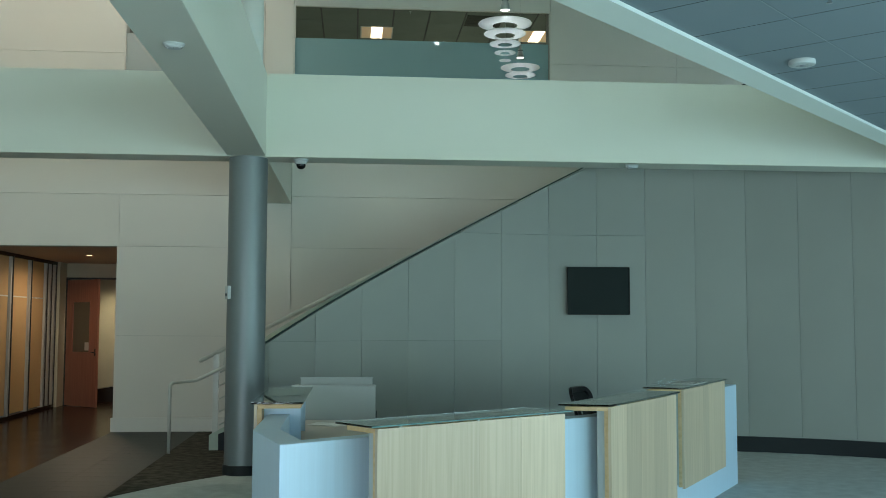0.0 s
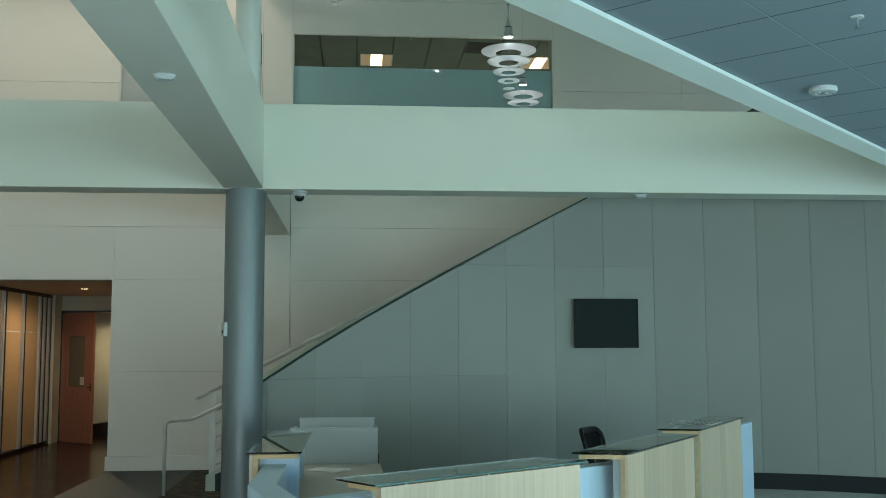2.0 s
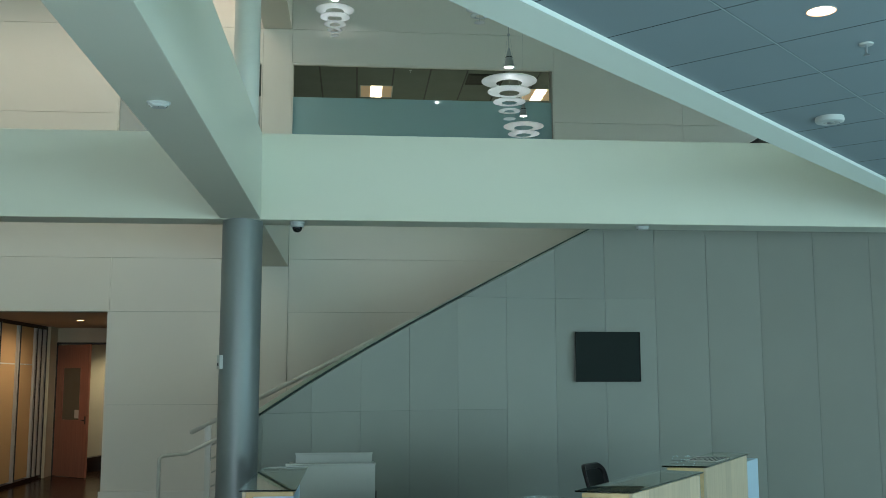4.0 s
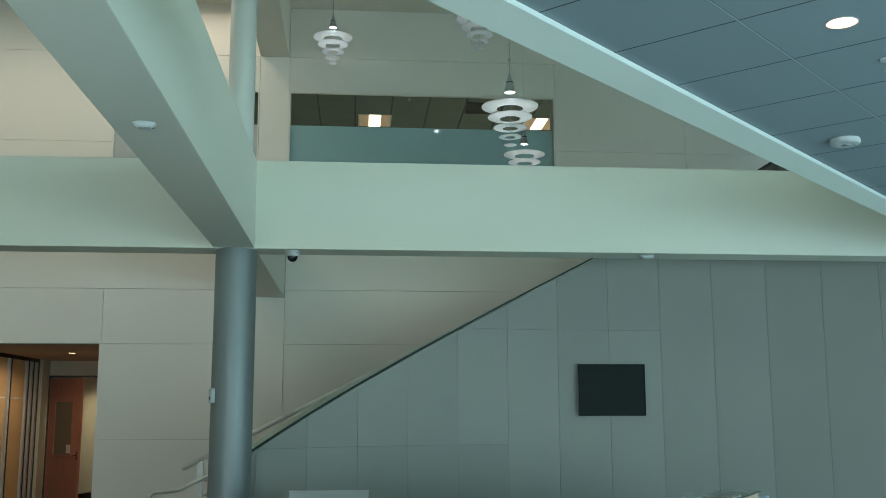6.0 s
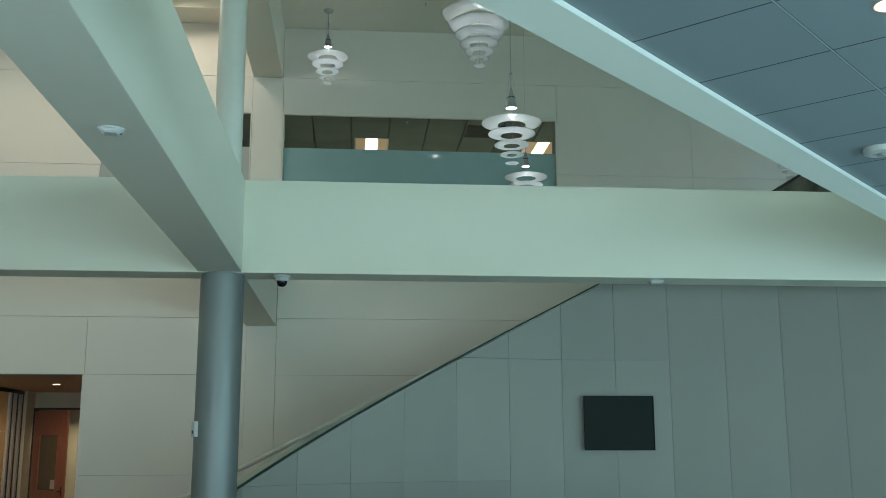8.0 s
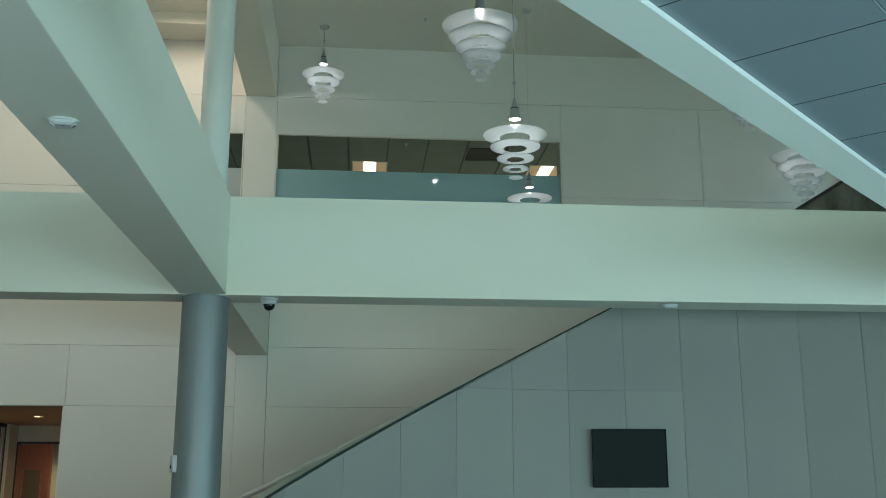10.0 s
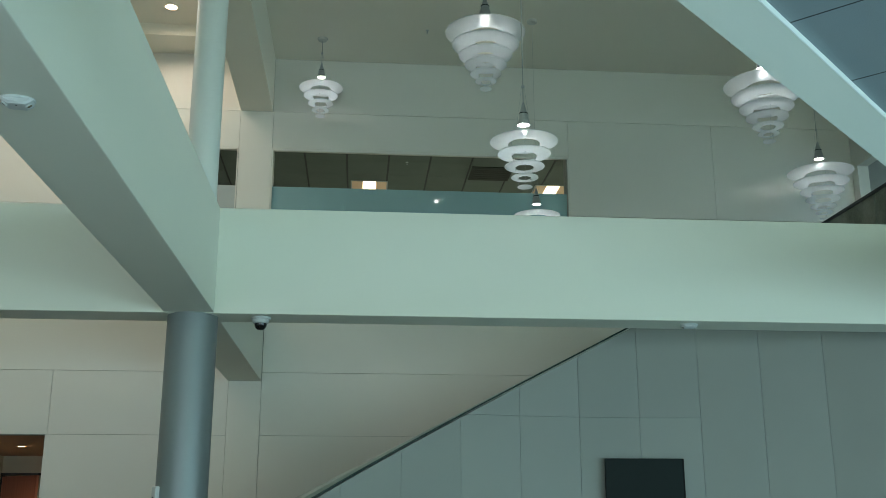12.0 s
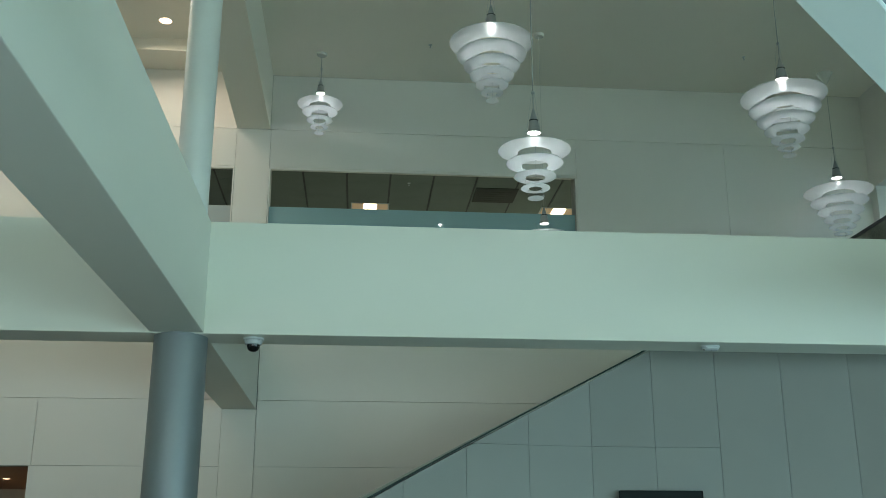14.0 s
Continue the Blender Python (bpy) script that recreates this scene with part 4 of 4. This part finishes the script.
def downlight(at, r, glow_mat, label):
    d = thing("downlight", None, None, label, "downlight", "recessed downlights")
    part("trim_ring", lathe(B(), [(r * 0.97, -0.002), (r * 1.03, -0.003), (r * 1.09, 0), (r * 0.97, 0)], 32), M_RUNNER, d)
    part("rim", lathe(B(), [(r * 0.955, -0.0035), (r * 1.0, -0.0045), (r * 1.035, -0.0035), (r * 1.0, -0.0031)], 32), E_RIM, d, "warm glowing inner rim")
    part("lens", lathe(B(), [(0, -0.0015), (r * 0.96, -0.0015), (r * 0.96, 0), (0, 0)], 32), glow_mat, d, "glowing lens")
    d.location = at
downlight((2.295, 5.19, ZT), 0.063, E_DOWN, "round recessed downlight glowing in the tile ceiling")
downlight((-1.973, 14.63, CEILW), 0.075, E_WARM, "round recessed downlight glowing in the high ceiling")
downlight((-4.26, 17.95, 2.70), 0.06, E_WARM, "small recessed downlight glowing in the corridor ceiling")
spot("downlight_light", (2.286, 5.165, ZT - 0.06), 6, (1.0, 0.88, 0.7), 130, 0.06)
spot("high_downlight_light", (-1.973, 14.63, CEILW - 0.05), 58, PEACH, 174, 0.25)
# three unseen downlights, added to brighten the left part of the back wall
for x in (-3.3, -4.6, -5.9):
    downlight((x, 12.9, CEILW), 0.075, E_WARM, "round recessed downlight glowing in the high ceiling")
    spot("high_downlight_light", (x, 12.9, CEILW - 0.05), 88, PEACH, 174, 0.25)
spot("corridor_light", (-4.26, 17.95, 2.66), 60, WARM, 178, 0.06)

# ---------------------------------------------------------------- corridor
bm = B()
block(bm, -5.46, -5.30, 19.95, 20.55, 0, 2.70)
block(bm, -5.30, -3.0, 20.40, 20.55, 2.43, 2.70)
block(bm, -3.9, -3.0, 20.40, 20.55, 0, 2.43)
setting("corridor_end_wall", bm, M_HALLWALL, "pale corridor end wall with a doorway")
setting("corridor_east_wall", block(B(), -3.0, -2.85, core1, 20.55, 0, 2.70), M_OFFWALL, "plain corridor wall")
setting("corridor_ceiling", block(B(), X0, -2.85, core1, 22.5, 2.70, 2.85), M_HALLCEIL, "plain corridor ceiling with the floor's brown reflected light in its colour")
bm = B()
block(bm, -7.0, -2.85, 22.2, 22.35, 0, 2.70)
setting("room_back_wall", bm, M_OFFWALL, "plain wall of the room behind the door")
dr = tagged(new("door_1"), "reddish wooden door standing half open, with a glazed vision panel", kind="structure")
bm = B()
for x0, x1, z0, z1 in ((0, 0.20, 0.01, 2.37), (0.74, 0.98, 0.01, 2.37), (0.20, 0.74, 0.01, 1.02), (0.20, 0.74, 1.95, 2.37)):
    block(bm, x0, x1, -0.022, 0.022, z0, z1)
part("leaf", bm, M_REDWOOD, dr)
part("vision_pane", block(B(), 0.20, 0.74, -0.004, 0.004, 1.02, 1.95), M_VISION, dr, "grey glazed vision panel")
for x0, x1, z0, z1 in ((0.18, 0.20, 1.0, 1.97), (0.74, 0.76, 1.0, 1.97), (0.20, 0.74, 1.0, 1.02), (0.20, 0.74, 1.95, 1.97)):
    part("glazing_bead", block(B(), x0, x1, -0.028, -0.0225, z0, z1), M_REDWOOD, dr)
part("notice", block(B(), 0.58, 0.71, -0.008, -0.0045, 1.05, 1.20), M_LAMGREY, dr, "small paper notice")
part("lock_plate", block(B(), 0.915, 0.95, -0.026, -0.0225, 0.95, 1.09), M_BLACK, dr)
part("door_handle", tube(B(), [(0.93, -0.0225, 1.02), (0.93, -0.06, 1.02), (0.86, -0.06, 1.02)], 0.009, 8), M_BLACK, dr)
dr.matrix_world = pose(-5.25, 20.35, 0, 0, 0, -41.7)
bm = block(B(), -5.30, -5.265, 20.36, 20.56, 0, 2.43)
block(bm, -5.265, -3.935, 20.36, 20.56, 2.395, 2.43)
block(bm, -3.935, -3.9, 20.36, 20.56, 0, 2.43)
setting("door_frame", bm, M_BLACK, "dark door frame")
bn = thing("low_bench", None, None, "low black upholstered bench in the room beyond the door", "bench")
bm = B()
vs = [[bm.verts.new((x, y, z)) for x, z in ((-5.2, 0.0), (-3.6, 0.0), (-3.6, 0.44), (-5.2, 0.20))] for y in (21.2, 21.8)]
bm.faces.new(vs[0]); bm.faces.new(vs[1][::-1])
for k in range(4):
    bm.faces.new((vs[0][k], vs[1][k], vs[1][(k + 1) % 4], vs[0][(k + 1) % 4]))
bmesh.ops.recalc_face_normals(bm, faces=bm.faces[:])
part("body", bm, M_BLACK, bn)
downlight((-4.3, 21.2, 2.70), 0.06, E_WARM, "small recessed downlight glowing in the room ceiling")
spot("room_light", (-4.3, 21.2, 2.65), 120, (1.0, 0.84, 0.48), 150, 0.1)
# glazed corridor screen with aluminium mullions
gl = tagged(new("window_3"), "corridor screen of frosted panes between aluminium mullions", kind="structure")
ys = [15.95, 16.6, 17.46, 18.42, 19.32, 19.58, 19.86]
for y in ys:
    part("mullion", block(B(), -5.45, -5.36, y - 0.035, y + 0.035, 0.06, 2.66), M_ALU, gl)
    part("mullion_gasket", block(B(), -5.37, -5.345, y + 0.035, y + 0.06, 0.06, 2.66), M_BLACK, gl)
for a, b in zip(ys, ys[1:]):
    part("pane", block(B(), -5.415, -5.40, a + 0.035, b - 0.035, 0.08, 2.64), M_HALLGLASS, gl)
for a, b in ((16.6, 17.46), (17.46, 18.42), (18.42, 19.32)):
    part("transom", block(B(), -5.40, -5.392, a + 0.1, b - 0.04, 1.99, 2.012), M_RAIL, gl, "thin pale transom line")
part("sill", block(B(), -5.46, -5.35, 15.8, 20.1, 0.0, 0.06), M_HALLFLOOR, gl)
part("head_rail", block(B(), -5.46, -5.35, 15.8, 20.1, 2.64, 2.70), M_HALLFLOOR, gl)
# slate strip of floor tiles
fs = setting("floor_tile_strip", block(B(), -3.27, -2.05, Y0, WY, -0.012, -0.006), M_CARPET, "strip of grey floor tiles beside the carpet")
tile_me = mesh("tile", block(B(), 0.0015, 0.6085, 0.0015, 0.3035, 0, 0.006), M_SLATE)
for j in range(24):
    for i in range(2):
        o = new("tile", tile_me)
        o.parent, o.location = fs, (-3.27 + 0.61 * i, 15.6 - 0.305 * (j + 1), -0.006)

# ---------------------------------------------------------------- upper walkway beside the void
setting("floor_walkway", block(B(), 5.95, X1, 11.655, WY, 3.75, 4.05), M_PAINT, "upper walkway slab")
gd = thing("guard_screen", None, None, "dark perforated metal guard along the upper walkway", "railing")
for k in range(3):
    part("perforated_panel", block(B(), 5.92, 5.935, 11.67 + k * 1.3, 12.95 + k * 1.3, 4.06, 5.10), M_PERF, gd)
part("top_bar", block(B(), 5.905, 5.95, 11.6, WY - 0.01, 5.10, 5.135), M_BLACK, gd)
bm = B()
block(bm, 7.12, 7.27, 15.45, WY + 0.03, 4.05, CEIL)
block(bm, 7.12, 7.27, 11.655, 15.45, 6.34, CEIL)
setting("wall_walkway", bm, M_WALL, "panelled side wall over the walkway opening")
setting("glazing_walkway", block(B(), 8.6, 8.65, 11.655, 15.2, 4.05, 6.6), M_TINT, "dark blue glazing beyond the walkway")

for x, y in ((1.21, 14.61), (5.13, 14.59)):
    s = copy_thing(sp, pose(x, y, CEIL) @ Matrix.Scale(0.65, 4))
    tagged(s, "small sprinkler head in the high plain ceiling", group="high sprinklers")
s = copy_thing(sp, pose(1.09, 17.1, OZ) @ Matrix.Scale(0.65, 4))
tagged(s, "small sprinkler head in the dim office ceiling")
